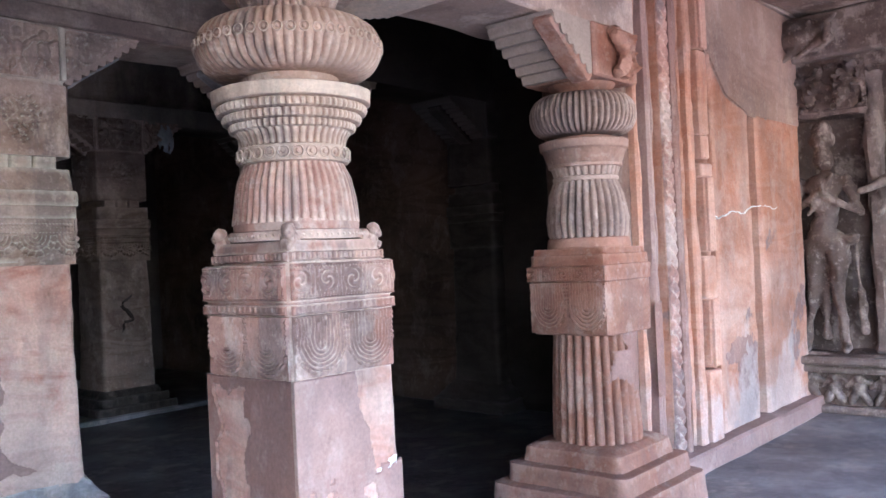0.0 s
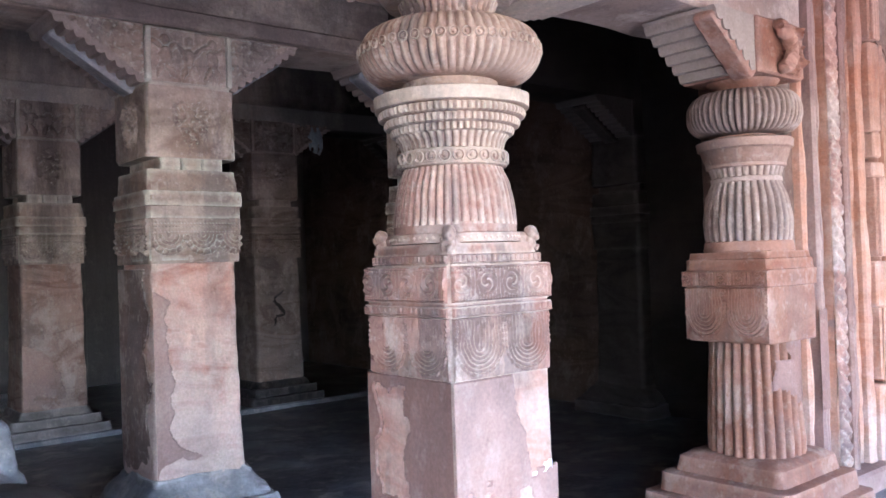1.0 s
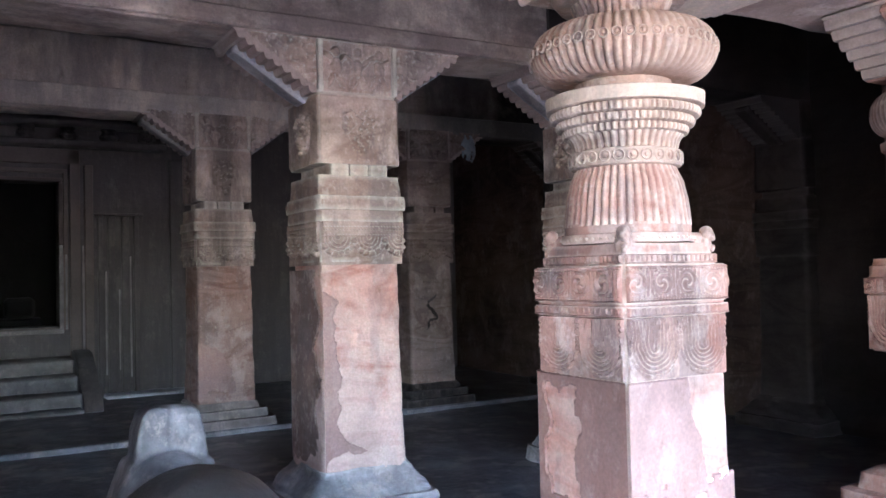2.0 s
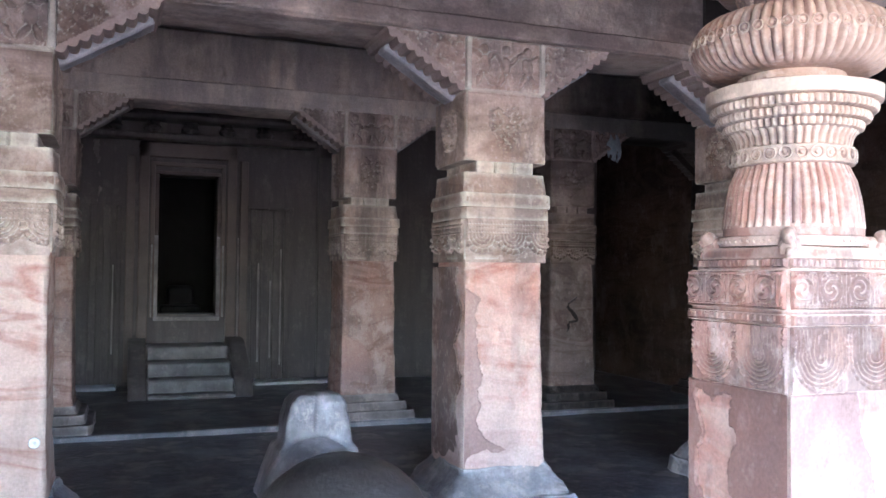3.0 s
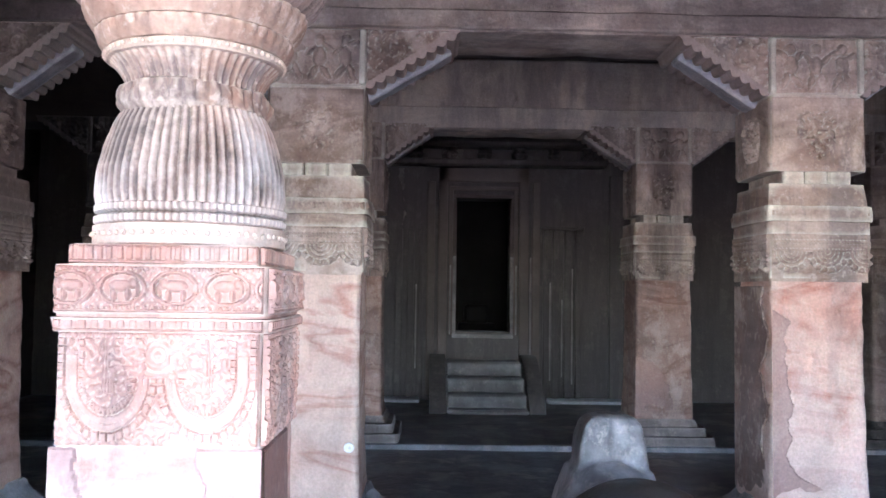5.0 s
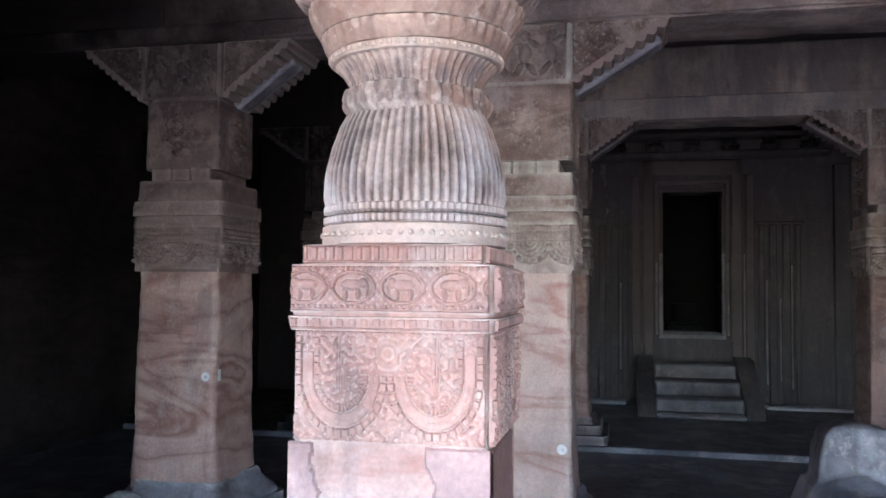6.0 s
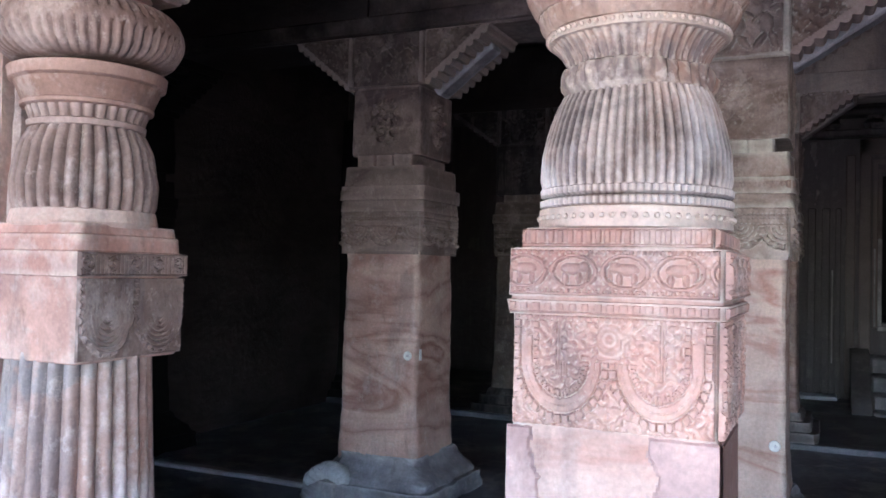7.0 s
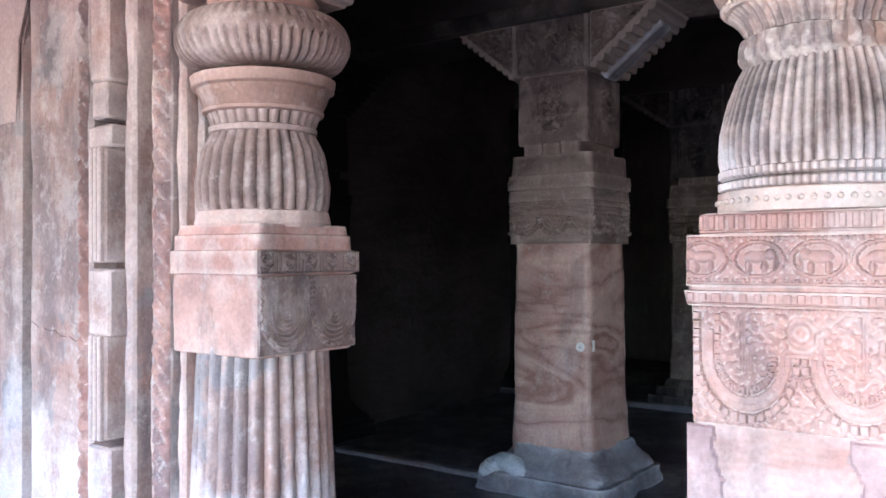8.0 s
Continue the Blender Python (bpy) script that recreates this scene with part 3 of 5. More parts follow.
for nm, b in (("outer_jamb", (-hw - 0.11, -hw - 0.05, -0.05, 0.02, -0.05, 2.09)), ("outer_jamb", (hw + 0.05, hw + 0.11, -0.05, 0.02, -0.05, 2.09)), ("outer_lintel", (-hw - 0.11, hw + 0.11, -0.05, 0.02, 2.03, 2.09)),
              ("band_jamb", (-hw - 0.26, -hw - 0.13, -0.07, 0.02, -0.6, 2.35)), ("band_jamb", (hw + 0.13, hw + 0.26, -0.07, 0.02, -0.6, 2.35)), ("band_lintel", (-hw - 0.26, hw + 0.26, -0.07, 0.02, 2.15, 2.35)),
              ("edge_jamb", (-hw - 0.42, -hw - 0.31, -0.09, 0.02, -0.9, 2.15)), ("edge_jamb", (hw + 0.31, hw + 0.42, -0.09, 0.02, -0.9, 2.15))):
    part(nm, slab(*b, 0.01), M_DOORSTONE, frame_)
cornice = thing("cornice", -0.06, BACK_Y, 3.4, "sooty carved cornice over the doorway, toned darker for shade", "cornice", kind="structure")
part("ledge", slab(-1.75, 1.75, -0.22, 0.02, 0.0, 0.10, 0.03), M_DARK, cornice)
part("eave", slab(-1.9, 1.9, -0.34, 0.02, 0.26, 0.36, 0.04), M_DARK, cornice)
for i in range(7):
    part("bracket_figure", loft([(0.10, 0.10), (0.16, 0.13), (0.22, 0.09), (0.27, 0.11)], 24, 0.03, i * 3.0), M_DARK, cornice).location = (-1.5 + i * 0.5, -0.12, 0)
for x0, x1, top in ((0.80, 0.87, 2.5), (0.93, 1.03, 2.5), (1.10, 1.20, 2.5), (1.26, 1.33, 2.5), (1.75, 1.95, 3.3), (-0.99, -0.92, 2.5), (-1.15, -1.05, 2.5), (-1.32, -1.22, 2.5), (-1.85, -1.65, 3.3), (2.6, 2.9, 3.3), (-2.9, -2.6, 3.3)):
    structure("trim_wall_strip", slab(x0, x1, BACK_Y - 0.07, BACK_Y + 0.01, 0.055, top, 0.012), M_DARK, "sooty flat pilaster strip on the back wall, toned darker for shade", "pilaster")
for x_, z0_, z1_ in ((0.615, 0.45, 2.1), (0.90, 0.35, 1.75), (1.07, 0.40, 1.5), (1.215, 0.30, 1.95), (-1.02, 0.5, 1.7), (-0.80, 0.5, 1.9)):
    structure("trim_worn_edge", slab(x_ - 0.011, x_ + 0.011, BACK_Y - 0.082, BACK_Y - 0.06, z0_, z1_, 0.006, 0.09, 0.006, x_), M_INNERBASE, "pale worn edge of a wall strip", "trim")
drip = thing("lime_drip", -1.36, BACK_Y - 0.002, 0, "pale lime drip running down the sooty back wall", "stain", kind="structure")
part("coat", plaster_skin(0.24, 2.1, 3.38, lambda u, z: 0.018 + 0.075 * max(0.0, z - 2.95) - abs(u - 0.12 - 0.03 * math.sin(z * 5)), 0.004, 0.011, 3.0), M_INNERBASE, drip)
structure("trim_strip_cap", slab(0.76, 1.38, BACK_Y - 0.078, BACK_Y + 0.01, 2.5, 2.54, 0.012), M_DARK, "sooty capping block over wall strips, toned darker for shade", "trim")
structure("trim_ledge", slab(-2.2, -0.95, BACK_Y - 0.35, BACK_Y + 0.01, 0.04, 0.10, 0.02), M_BASE, "worn grey ledge at the foot of the back wall", "ledge")
structure("trim_ledge_east", slab(0.85, 2.2, BACK_Y - 0.35, BACK_Y + 0.01, 0.04, 0.10, 0.02), M_BASE, "worn grey ledge at the foot of the back wall", "ledge")
ped = thing("pedestal", -0.06, BACK_Y + 1.6, 0.78, "stone pedestal inside the shrine cell, blackened for its shade", "pedestal")
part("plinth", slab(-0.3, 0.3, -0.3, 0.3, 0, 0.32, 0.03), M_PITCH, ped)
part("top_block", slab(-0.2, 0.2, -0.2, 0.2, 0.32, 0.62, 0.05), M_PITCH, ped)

# steps up to the shrine
steps = thing("shrine_steps", -0.07, 12.0, 0.055, "worn grey stone steps with side blocks below the shrine door", "steps")
for y0, y1, z1 in ((0.1, 0.6, 0.58), (-0.27, 0.1, 0.40), (-0.62, -0.27, 0.22), (-0.85, -0.62, 0.06)):
    part("step", slab(-0.52, 0.52, y0, y1 + 0.02, 0, z1, 0.025, 0.1, 0.006, y0), M_STEP, steps)
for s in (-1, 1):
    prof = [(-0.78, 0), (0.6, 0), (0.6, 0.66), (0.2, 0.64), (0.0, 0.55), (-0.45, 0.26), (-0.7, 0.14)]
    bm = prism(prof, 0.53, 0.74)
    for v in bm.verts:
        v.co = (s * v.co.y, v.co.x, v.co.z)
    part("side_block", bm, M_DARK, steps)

# beams
for nm, y0, y1, z0, z1, lab in (("beam_front", 2.80, 3.36, 2.90, 4.6, "broad sandstone beam over the front columns"), ("beam_middle", 5.72, 6.30, 3.235, HALL_TOP, "smoky-grey beam over the first pillar row, darkened westward for shade"),
                                ("beam_inner", 9.42, 9.88, 3.33, HALL_TOP, "smoky-grey beam over the inner pillar row, darkened eastward for shade")):
    lim = 4.08 if nm == "beam_front" else SIDE_X
    west = {"beam_inner": -2.2}.get(nm, -lim)
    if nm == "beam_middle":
        # Beam ends in black put the shade of the side bays into the colour.
        structure(nm + "_east", slab(3.25, lim, y0, y1, z0, z1, 0.004, 0.22, 0.014, y0), M_SOOT_SHADE, "eastern end of a hall beam, blackened for the unlit bay", "beam")
        structure(nm + "_west", slab(-lim, -4.05, y0, y1, z0, z1, 0.004, 0.22, 0.014, y0), M_SOOT_SHADE, "western end of a hall beam, blackened for the unlit bay", "beam")
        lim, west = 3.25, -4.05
    structure(nm, slab(west, lim, y0, y1, z0, z1, 0.02, 0.22, 0.014, y0), {"beam_middle": M_BEAM_SHADED, "beam_inner": M_INNERBEAM}.get(nm, M_BEAM), lab, "beam")
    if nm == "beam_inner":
        structure(nm + "_west", slab(-lim, west, y0, y1, z0, z1, 0.004, 0.22, 0.014, y0), M_SOOT_SHADE, "western end of a hall beam, blackened for the unlit bay", "beam")
for s, nm in ((1, "east"), (-1, "west")):
    a_, b_ = sorted((s * 4.084, s * 9.0))
    structure("ceiling_strip_" + nm, slab(a_, b_, 2.80, 3.36, VERANDA_TOP, 4.6, 0.01), M_BEAM, "plain rock over the veranda wall", "ceiling")
# Out of view; added low to keep sky light off the upper stone.
structure("beam_sky_blocker", slab(-9.0, 9.0, -2.6, -2.1, 3.0, 3.62, 0.02, 0.3, 0.02, 2.0), M_BEAM, "unseen plain beam over the veranda front, added to hold back sky light", "beam")
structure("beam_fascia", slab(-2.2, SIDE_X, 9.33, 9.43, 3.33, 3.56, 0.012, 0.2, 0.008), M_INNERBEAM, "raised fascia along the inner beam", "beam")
structure("beam_fascia_middle", slab(-SIDE_X, 3.25, 5.675, 5.73, 3.24, 3.36, 0.012, 0.2, 0.008), M_BEAM_SHADED, "raised fascia along the middle beam", "beam")


# ---- square hall pillars ----
def arm(s, depth, length=0.66, rise=0.36, rolls=9):
    """One bracket arm with a row of rolls under its slope."""
    pts = [(0.0, 0.0)]
    for i in range(rolls):
        for j in range(5):
            f = (i + j / 4) / rolls
            b = 0.024 * math.sin(math.pi * j / 4)
            pts.append((f * length + b * 0.55, 0.0 + f * (rise - 0.02) - b))
    pts += [(length + 0.02, rise - 0.005), (length, rise), (0.0, rise)]
    bm = prism([(s * x, z) for x, z in pts], -depth, depth, 1)
    return bm


def pillar(name, x, y, label, seed, fine, w=0.60, top=3.235, kind_group="square pillars of the hall", zt=2.865, tones=None, arms=(0.55, 0.52), slim=0.0):
    """tones: base, shaft, carved block, upper block, bracket, strap; arms: lengths to the west and to the east."""
    p = thing(name, x, y, 0.0 if y < 9 else 0.055, label, "pillar", kind_group)
    r, z0 = w / 2, (0.0 if y < 9 else 0.055)
    mbase, mshaft, mcap, mupper, mbr, mstrap = tones or (M_BASE, M_PILLAR, M_HALLCAP, M_HALLCAP, M_HALLCAP, M_BASE)
    if y < 9:
        foot = [(0, r + 0.20, "square"), (0.12, r + 0.185, "square"), (0.125, r + 0.15, "square"), (0.16, r + 0.135, "square"), (0.21, r + 0.085, "square"), (0.26, r + 0.035, "square"), (0.31, r + 0.018, "square")]
    else:
        foot = [(0, r + 0.20, "square"), (0.085, r + 0.19, "square"), (0.09, r + 0.13, "square"), (0.175, r + 0.12, "square"), (0.18, r + 0.06, "square"), (0.25, r + 0.03, "square")]
    part("base", loft(foot, 64, 0.034 if y < 9 else 0.014, seed, step=0.02), mbase, p, "worn flaring base" if y < 9 else "worn stepped base")
    part("shaft", loft([(0.24 - z0, r + 0.018, "square"), (0.6, r, "square"), (1.715, r - 0.012, "square")], 64, 0.008, seed), mshaft, p, "banded stone shaft")
    cap = part("carved_block", loft([(1.71, r + 0.012, "square"), (1.98, r + 0.016, "square"), (1.985, r + 0.026, "square"), (2.06, r + 0.022, "square"), (2.065, r + 0.034, "square"), (2.16, r + 0.03, "square"),
                                     (2.165, r + 0.012, "square"), (2.30, r + 0.006, "square")], 64, 0.009, seed + 2), mcap, p, "carved band block")
    part("neck", loft([(2.29, r - 0.10, "square"), (2.39, r - 0.10, "square")], 64, 0.008, seed + 3), mcap, p)
    for sx in (-1, 0, 1):
        part("neck_stub", slab(sx * (r - 0.155) - 0.07, sx * (r - 0.155) + 0.07, -r + 0.02, r - 0.02, 2.295, 2.39, 0.012, 0.04, 0.008, seed + sx), mcap, p)
    upper = part("upper_block", loft([(2.38, r + 0.004 - slim, "square"), (2.40, r + 0.008 - slim, "square"), (zt, r - 0.006 - slim, "square")], 64, 0.009, seed + 4), mupper, p)
    br = part("bracket", slab(-r, r, -r + 0.02, r - 0.02, zt, top, 0.012, 0.06, 0.008, seed), mbr, p)
    h = top - zt
    for s, length in ((-1, arms[0]), (1, arms[1])):
        # Arms take the shaded copy: their underside shade is in the colour.
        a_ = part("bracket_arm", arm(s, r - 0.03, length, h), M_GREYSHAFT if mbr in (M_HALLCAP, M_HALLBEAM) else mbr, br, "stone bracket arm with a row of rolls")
        a_.location = (s * r * 0.99, 0, zt)
        st = part("strap", slab(-0.02, length + 0.04, -0.085, 0.085, -0.05, 0.03, 0.014, 0.04, 0.008, seed + s), mstrap, br, "pale worn strap along the bracket")
        st.matrix_local = Matrix.Translation((s * r, 0, zt)) @ pose(0, 0, 0, 0, -math.degrees(math.atan2(h - 0.02, length)), 0 if s > 0 else 180)
        if fine:
            c = part("carving", relief(length, h - 0.01, volute(length, h, seed + s), 0.009 if y < 8 else 0.014, seed, keep=lambda u, v: v > h * u / length + 0.02), mbr, br)
            c.matrix_local = pose(s * r, -r + 0.026, zt + 0.005) @ Matrix.Diagonal((s, 1, 1, 1))
    if fine:
        st_ = 0.008 if y < 8 else 0.014
        for rz in (0, 90, -90):
            m = pose(0, 0, 0, 0, 0, rz)
            c = part("carving", relief(w, 0.30, fans(w, 0.30, 2.6, 0.024), st_, seed), mcap, cap)
            c.matrix_local = m @ pose(-r, -r - 0.016, 1.69)
            c = part("carving", relief(w + 0.02, 0.05, dentils(w + 0.02, 0.05, 0.03, 0.008), st_, seed), mcap, cap)
            c.matrix_local = m @ pose(-r - 0.01, -r - 0.026, 2.09)
            c = part("carving", relief(w - 0.02 - 2 * slim, zt - 2.42, medallion(w - 0.02 - 2 * slim, zt - 2.42, seed + rz, 0.013 if seed == 21.0 else 0.022), st_), mupper, upper)
            c.matrix_local = m @ pose(-r + 0.01 + slim, -r - 0.006 + slim, 2.40)
        c = part("carving", relief(w * 0.86, h - 0.02, dwarfs(w * 0.86, h - 0.02, seed + 1, 0.034), st_), mbr, br)
        c.matrix_local = pose(-r * 0.86, -r + 0.017, zt + 0.01)
        for sx in (-1, 1):
            part("bracket_band", slab(sx * r * 0.93 - 0.018, sx * r * 0.93 + 0.018, -r - 0.006, -r + 0.05, zt + 0.008, top - 0.012, 0.008, 0.05, 0.004, seed), mbr, br)
    return p


pillar("pillar", BX, BY, "square sandstone pillar with flaking plaster and carved bands", 1.0, True)
pillar("pillar", -BX, BY, "square sandstone pillar with smooth pale shaft and white dot", 21.0, True, arms=(0.52, 0.57))
# Shaded copies put this pillar's shade into its upper tones.
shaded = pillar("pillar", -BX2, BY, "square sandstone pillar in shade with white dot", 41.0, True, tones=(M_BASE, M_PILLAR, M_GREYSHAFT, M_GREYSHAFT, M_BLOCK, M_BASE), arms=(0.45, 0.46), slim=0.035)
pillar("pillar", BX2, BY, "square sandstone pillar standing in deep shade", 61.0, True)
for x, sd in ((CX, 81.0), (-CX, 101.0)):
    pillar("pillar", x, CY, "square sandstone pillar of the inner row in a shade-dimmed tone", sd, True, top=3.33, zt=2.94, tones=(M_INNERBASE, M_PILLAR_DIM, M_HALLBEAM, M_HALLBEAM, M_HALLBEAM, M_INNERBASE))
pillar("pillar", CX2, CY, "grey square pillar, toned down for shade, with a dark winding crack", 121.0, True, top=3.33, zt=2.94, tones=(M_DARK, M_GREYSHAFT, M_GREYSHAFT, M_GREYSHAFT, M_GREYSHAFT, M_GREYSHAFT))
pillar("pillar", -CX2, CY, "square pillar of the inner row, darkened for the unlit west bay", 141.0, True, top=3.33, zt=2.94, tones=(M_DARK, M_BLOCK, M_BLOCK, M_DARK, M_DARK, M_DARK))
PLATE = {o.name: o for o in scene.objects if o.name.startswith("pillar")}
first, pale, inner = PLATE["pillar"], PLATE["pillar.001"], PLATE["pillar.004"]
for ch in pale.children:
    if ch.name.startswith("shaft"):
        ch.data.materials[0] = M_PILLAR_PALE
for ch in first.children:
    if ch.name.startswith("shaft"):
        ch.data.materials[0] = M_RAW_LIMED


def edge_first(u, z):
    """Coat on the left of the face, stepping out near the foot."""
    return 0.105 + 0.025 * math.sin(z * 9) + 0.27 * math.exp(-((z - 0.37) / 0.13) ** 2) - u if z < 1.52 - u * 0.6 else -0.1


c = part("plaster", plaster_skin(0.60, 0.31, 1.66, edge_first, seed=2.0), M_PLASTER, first, "mauve plaster coat with a ragged edge")
c.location = (-0.30, -0.305, 0)
c = part("plaster", plaster_skin(0.60, 0.31, 1.66, lambda u, z: 0.56 - u - 0.10 * math.sin(z * 7) ** 2, seed=5.0), M_GREYCOAT, first, "dark grey-brown plaster coat")
c.matrix_local = pose(0, 0, 0, 0, 0, -90) @ pose(-0.30, -0.305, 0) @ Matrix.Diagonal((1, 1, 1, 1))
hole = bmesh.new()
for i in range(15):
    a_ = math.pi * (-0.15 + 1.3 * i / 14)
    bmesh.ops.create_icosphere(hole, subdivisions=2, radius=1, matrix=Matrix.Translation((0.135 * math.cos(a_), 0.02 * math.sin(i), 0.115 * math.sin(a_))) @ Matrix.Diagonal((0.075, 0.12, 0.07, 1)))
for v in hole.verts:
    v.co += Vector((jag(v.co, 12.0, 0.012), jag(v.co, 12.0, 0.012, 3), jag(v.co, 12.0, 0.012, 6)))
m_ = part("worn_corner", hole, M_PALEBLUE, shaded, "pale bluish worn corner hollowed into an arch")
m_.location = (-0.28, -0.405, 0.085)
m_.scale = (1.0, 0.7, 0.9)
c = part("plaster", plaster_skin(0.60, 0.28, 0.95, lambda u, z: 0.36 - math.hypot(u * 0.9, (z - 0.3) * 0.62), seed=8.0), M_PLASTER, inner, "mauve plaster patch near the foot")
c.location = (-0.30, -0.305, 0)

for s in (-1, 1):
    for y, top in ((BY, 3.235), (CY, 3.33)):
        # Dark tones here put the unlit side bays into the pilaster colour.
        p = pillar("wall_pilaster", s * (SIDE_X + 0.13), y, "dark square pilaster against the hall side wall", 7.0 * y + s, False, top=top, kind_group="pilasters of the hall", tones=(M_SHADEWALL,) * 6 if s > 0 else (M_PITCH,) * 6)
for x, y, z in ((-1.325, BY - 0.305, 0.64), (-3.652, BY - 0.305, 1.0)):
    d = thing("paint_dot", x, y, z, "small round white paint mark on a pillar", "paint mark")
    bm = bmesh.new()
    bmesh.ops.create_cone(bm, cap_ends=True, segments=20, radius1=0.032, radius2=0.028, depth=0.008)
    bmesh.ops.rotate(bm, verts=bm.verts, matrix=Matrix.Rotation(radians(90), 3, "X"))
    part("dot", bm, M_WHITE, d)
    bm = bmesh.new()
    bmesh.ops.create_cone(bm, cap_ends=True, segments=12, radius1=0.009, radius2=0.008, depth=0.01)
    bmesh.ops.rotate(bm, verts=bm.verts, matrix=Matrix.Rotation(radians(90), 3, "X"))
    part("bolt", bm, M_BASE, d).location = (0.004, -0.005, 0)
    if x < -3:
        part("side_mark", slab(0.066, 0.074, 0.045, 0.075, -0.03, 0.045, 0.003), M_WHITE, d, "small white paint bar round the corner")


# ---- front columns ----
def square_dado(col, seed, wb, wp, z_slab, z_band, z_sub, z_panel, z_end, step, garlands, faces, tone):
    r = wp / 2
    part("plinth", loft([(0.12, r + 0.16, "square"), (0.30, r + 0.15, "square"), (0.32, r + 0.07, "square"), (0.45, r + 0.05, "square")], 64, 0.01, seed), M_SHAFT, col)
    part("shaft", loft([(0.40, r + 0.006, "square"), (z_end + 0.02, r - 0.002, "square")], 80, 0.004, seed), M_SHAFT, col, "smooth pink plastered shaft with chipped patches")
    panel = part("panel_block", loft([(z_end, r, "square"), (z_panel, r + 0.002, "square")], 64, 0.004, seed + 1), tone, col)
    part("moulding", loft([(z_panel, r + 0.012, "square"), (z_sub - 0.012, r + 0.02, "square"), (z_sub - 0.01, r + 0.008, "square"), (z_sub, r + 0.008, "square")], 64, 0.003, seed + 2), tone, col)
    band = part("band_block", loft([(z_sub, wb / 2, "square"), (z_band, wb / 2, "square")], 64, 0.004, seed + 3), tone, col, "band carved with scrolls")
    part("slab", loft([(z_band, wb / 2 - 0.025, "square"), (z_slab, wb / 2 - 0.035, "square")], 64, 0.004, seed + 4), tone, col)
    for rz in faces:
        m = pose(0, 0, 0, 0, 0, rz)
        c = part("carving", relief(wb - 0.03, z_band - z_sub - 0.006, scroll_band(wb - 0.03, z_band - z_sub, (wb - 0.03) / 4, seed, amount=0.0125 if seed > 20 else 0.014, beasts=seed > 20), step, seed), tone, band)
        c.matrix_local = m @ pose(-wb / 2 + 0.015, -wb / 2 - 0.002, z_sub + 0.003)
        c = part("carving", relief(wb - 0.075, z_slab - z_band - 0.006, dentils(wb - 0.075, z_slab - z_band, 0.026), step, seed), tone, band)
        c.matrix_local = m @ pose(-wb / 2 + 0.0375, -wb / 2 + 0.026, z_band + 0.003)
        c = part("carving", relief(wp, z_sub - z_panel - 0.018, dentils(wp, z_sub - z_panel, 0.034, 0.005), step, seed), tone, panel)
        c.matrix_local = m @ pose(-wp / 2, -wp / 2 - 0.018, z_panel + 0.003)
        c = part("carving", relief(wp - 0.02, z_panel - z_end, garlands(wp - 0.02, z_panel - z_end), step, seed), tone, panel)
        c.matrix_local = m @ pose(-wp / 2 + 0.01, -wp / 2 - 0.003, z_end)


def cushion(z0, z1, rmax, k, twist=0.0, depth=0.016, band=True, mid=0.18):
    rows = []
    for i in range(19):
        a_ = -math.pi / 2 + math.pi * i / 18
        c = max(0.0, math.cos(a_)) ** 0.62
        r = rmax * (0.52 + 0.48 * c)
        plain = band and abs(math.sin(a_) - mid) < 0.2
        rows.append(((z0 + z1) / 2 + (z1 - z0) / 2 * math.sin(a_), r, "round", k, 0.0 if plain else depth * min(1.0, c * 1.6), twist * i / 18))
    return rows


def ring_of_beads(n, r, z, size):
    bm = bmesh.new()
    for i in range(n):
        a_ = 2 * math.pi * i / n
        bmesh.ops.create_icosphere(bm, subdivisions=1, radius=size, matrix=Matrix.Translation((r * math.cos(a_), r * math.sin(a_), z)))
    return bm


def lotus_ring(n, r0, r1, z0, z1, bulge=0.018):
    """A ring of upright petals on a flaring band."""
    rows = []
    for i in range(9):
        f = i / 8
        rows.append((z0 + (z1 - z0) * f, r0 + (r1 - r0) * f + bulge * math.sin(math.pi * f) ** 0.6, "round", n, bulge * 1.1 * (0.35 + 0.65 * f), 0.0))
    return loft(rows, 240, 0.003, r0 * 50, step=0.02)


def capital_block(col, material, z0, z1, seed):
    """The bracket on top of a column, spreading along the beam."""
    br = part("bracket", slab(-0.30, 0.30, -0.27, 0.27, z0 + 0.04, z1, 0.012, 0.08, 0.006, seed), material, col)
    part("bracket_foot", loft([(z0, 0.26), (z0 + 0.05, 0.30)], 72, 0.006, seed), material, col)
    for s in (-1, 1):
        a_ = part("bracket_arm", arm(s, 0.24, 0.55, z1 - z0 - 0.04), material, br, "stone bracket arm with a row of rolls")
        a_.location = (s * 0.297, 0, z0 + 0.04)


# right-hand column: rings, rosette band and plain bell
col = thing("column", 1.578, 3.063, 0, "pink sandstone column with ribbed cushion, ringed neck and square pedestal", "column", "front columns")
square_dado(col, 3.0, 0.565, 0.54, 1.675, 1.63, 1.485, 1.43, 1.19, 0.0045, lambda w, h: festoons(w, h, 2, 3.0, 0.016, 78.0), (0, -90), M_COLUMN)
part("cushion", loft(cushion(2.385, 2.625, 0.384, 60, 0.0, 0.02, True, 0.06), 360, 0.004, 5.0, step=0.05), M_GREYED, col, "ribbed stone cushion with a rosette band")
part("cushion_neck", loft([(2.32, 0.205), (2.44, 0.20)], 72, 0.005, 6.0), M_GREYED, col)
part("disc", loft([(2.27, 0.30), (2.275, 0.323), (2.325, 0.326), (2.332, 0.305)], 96, 0.006, 7.0), M_GREYED, col)
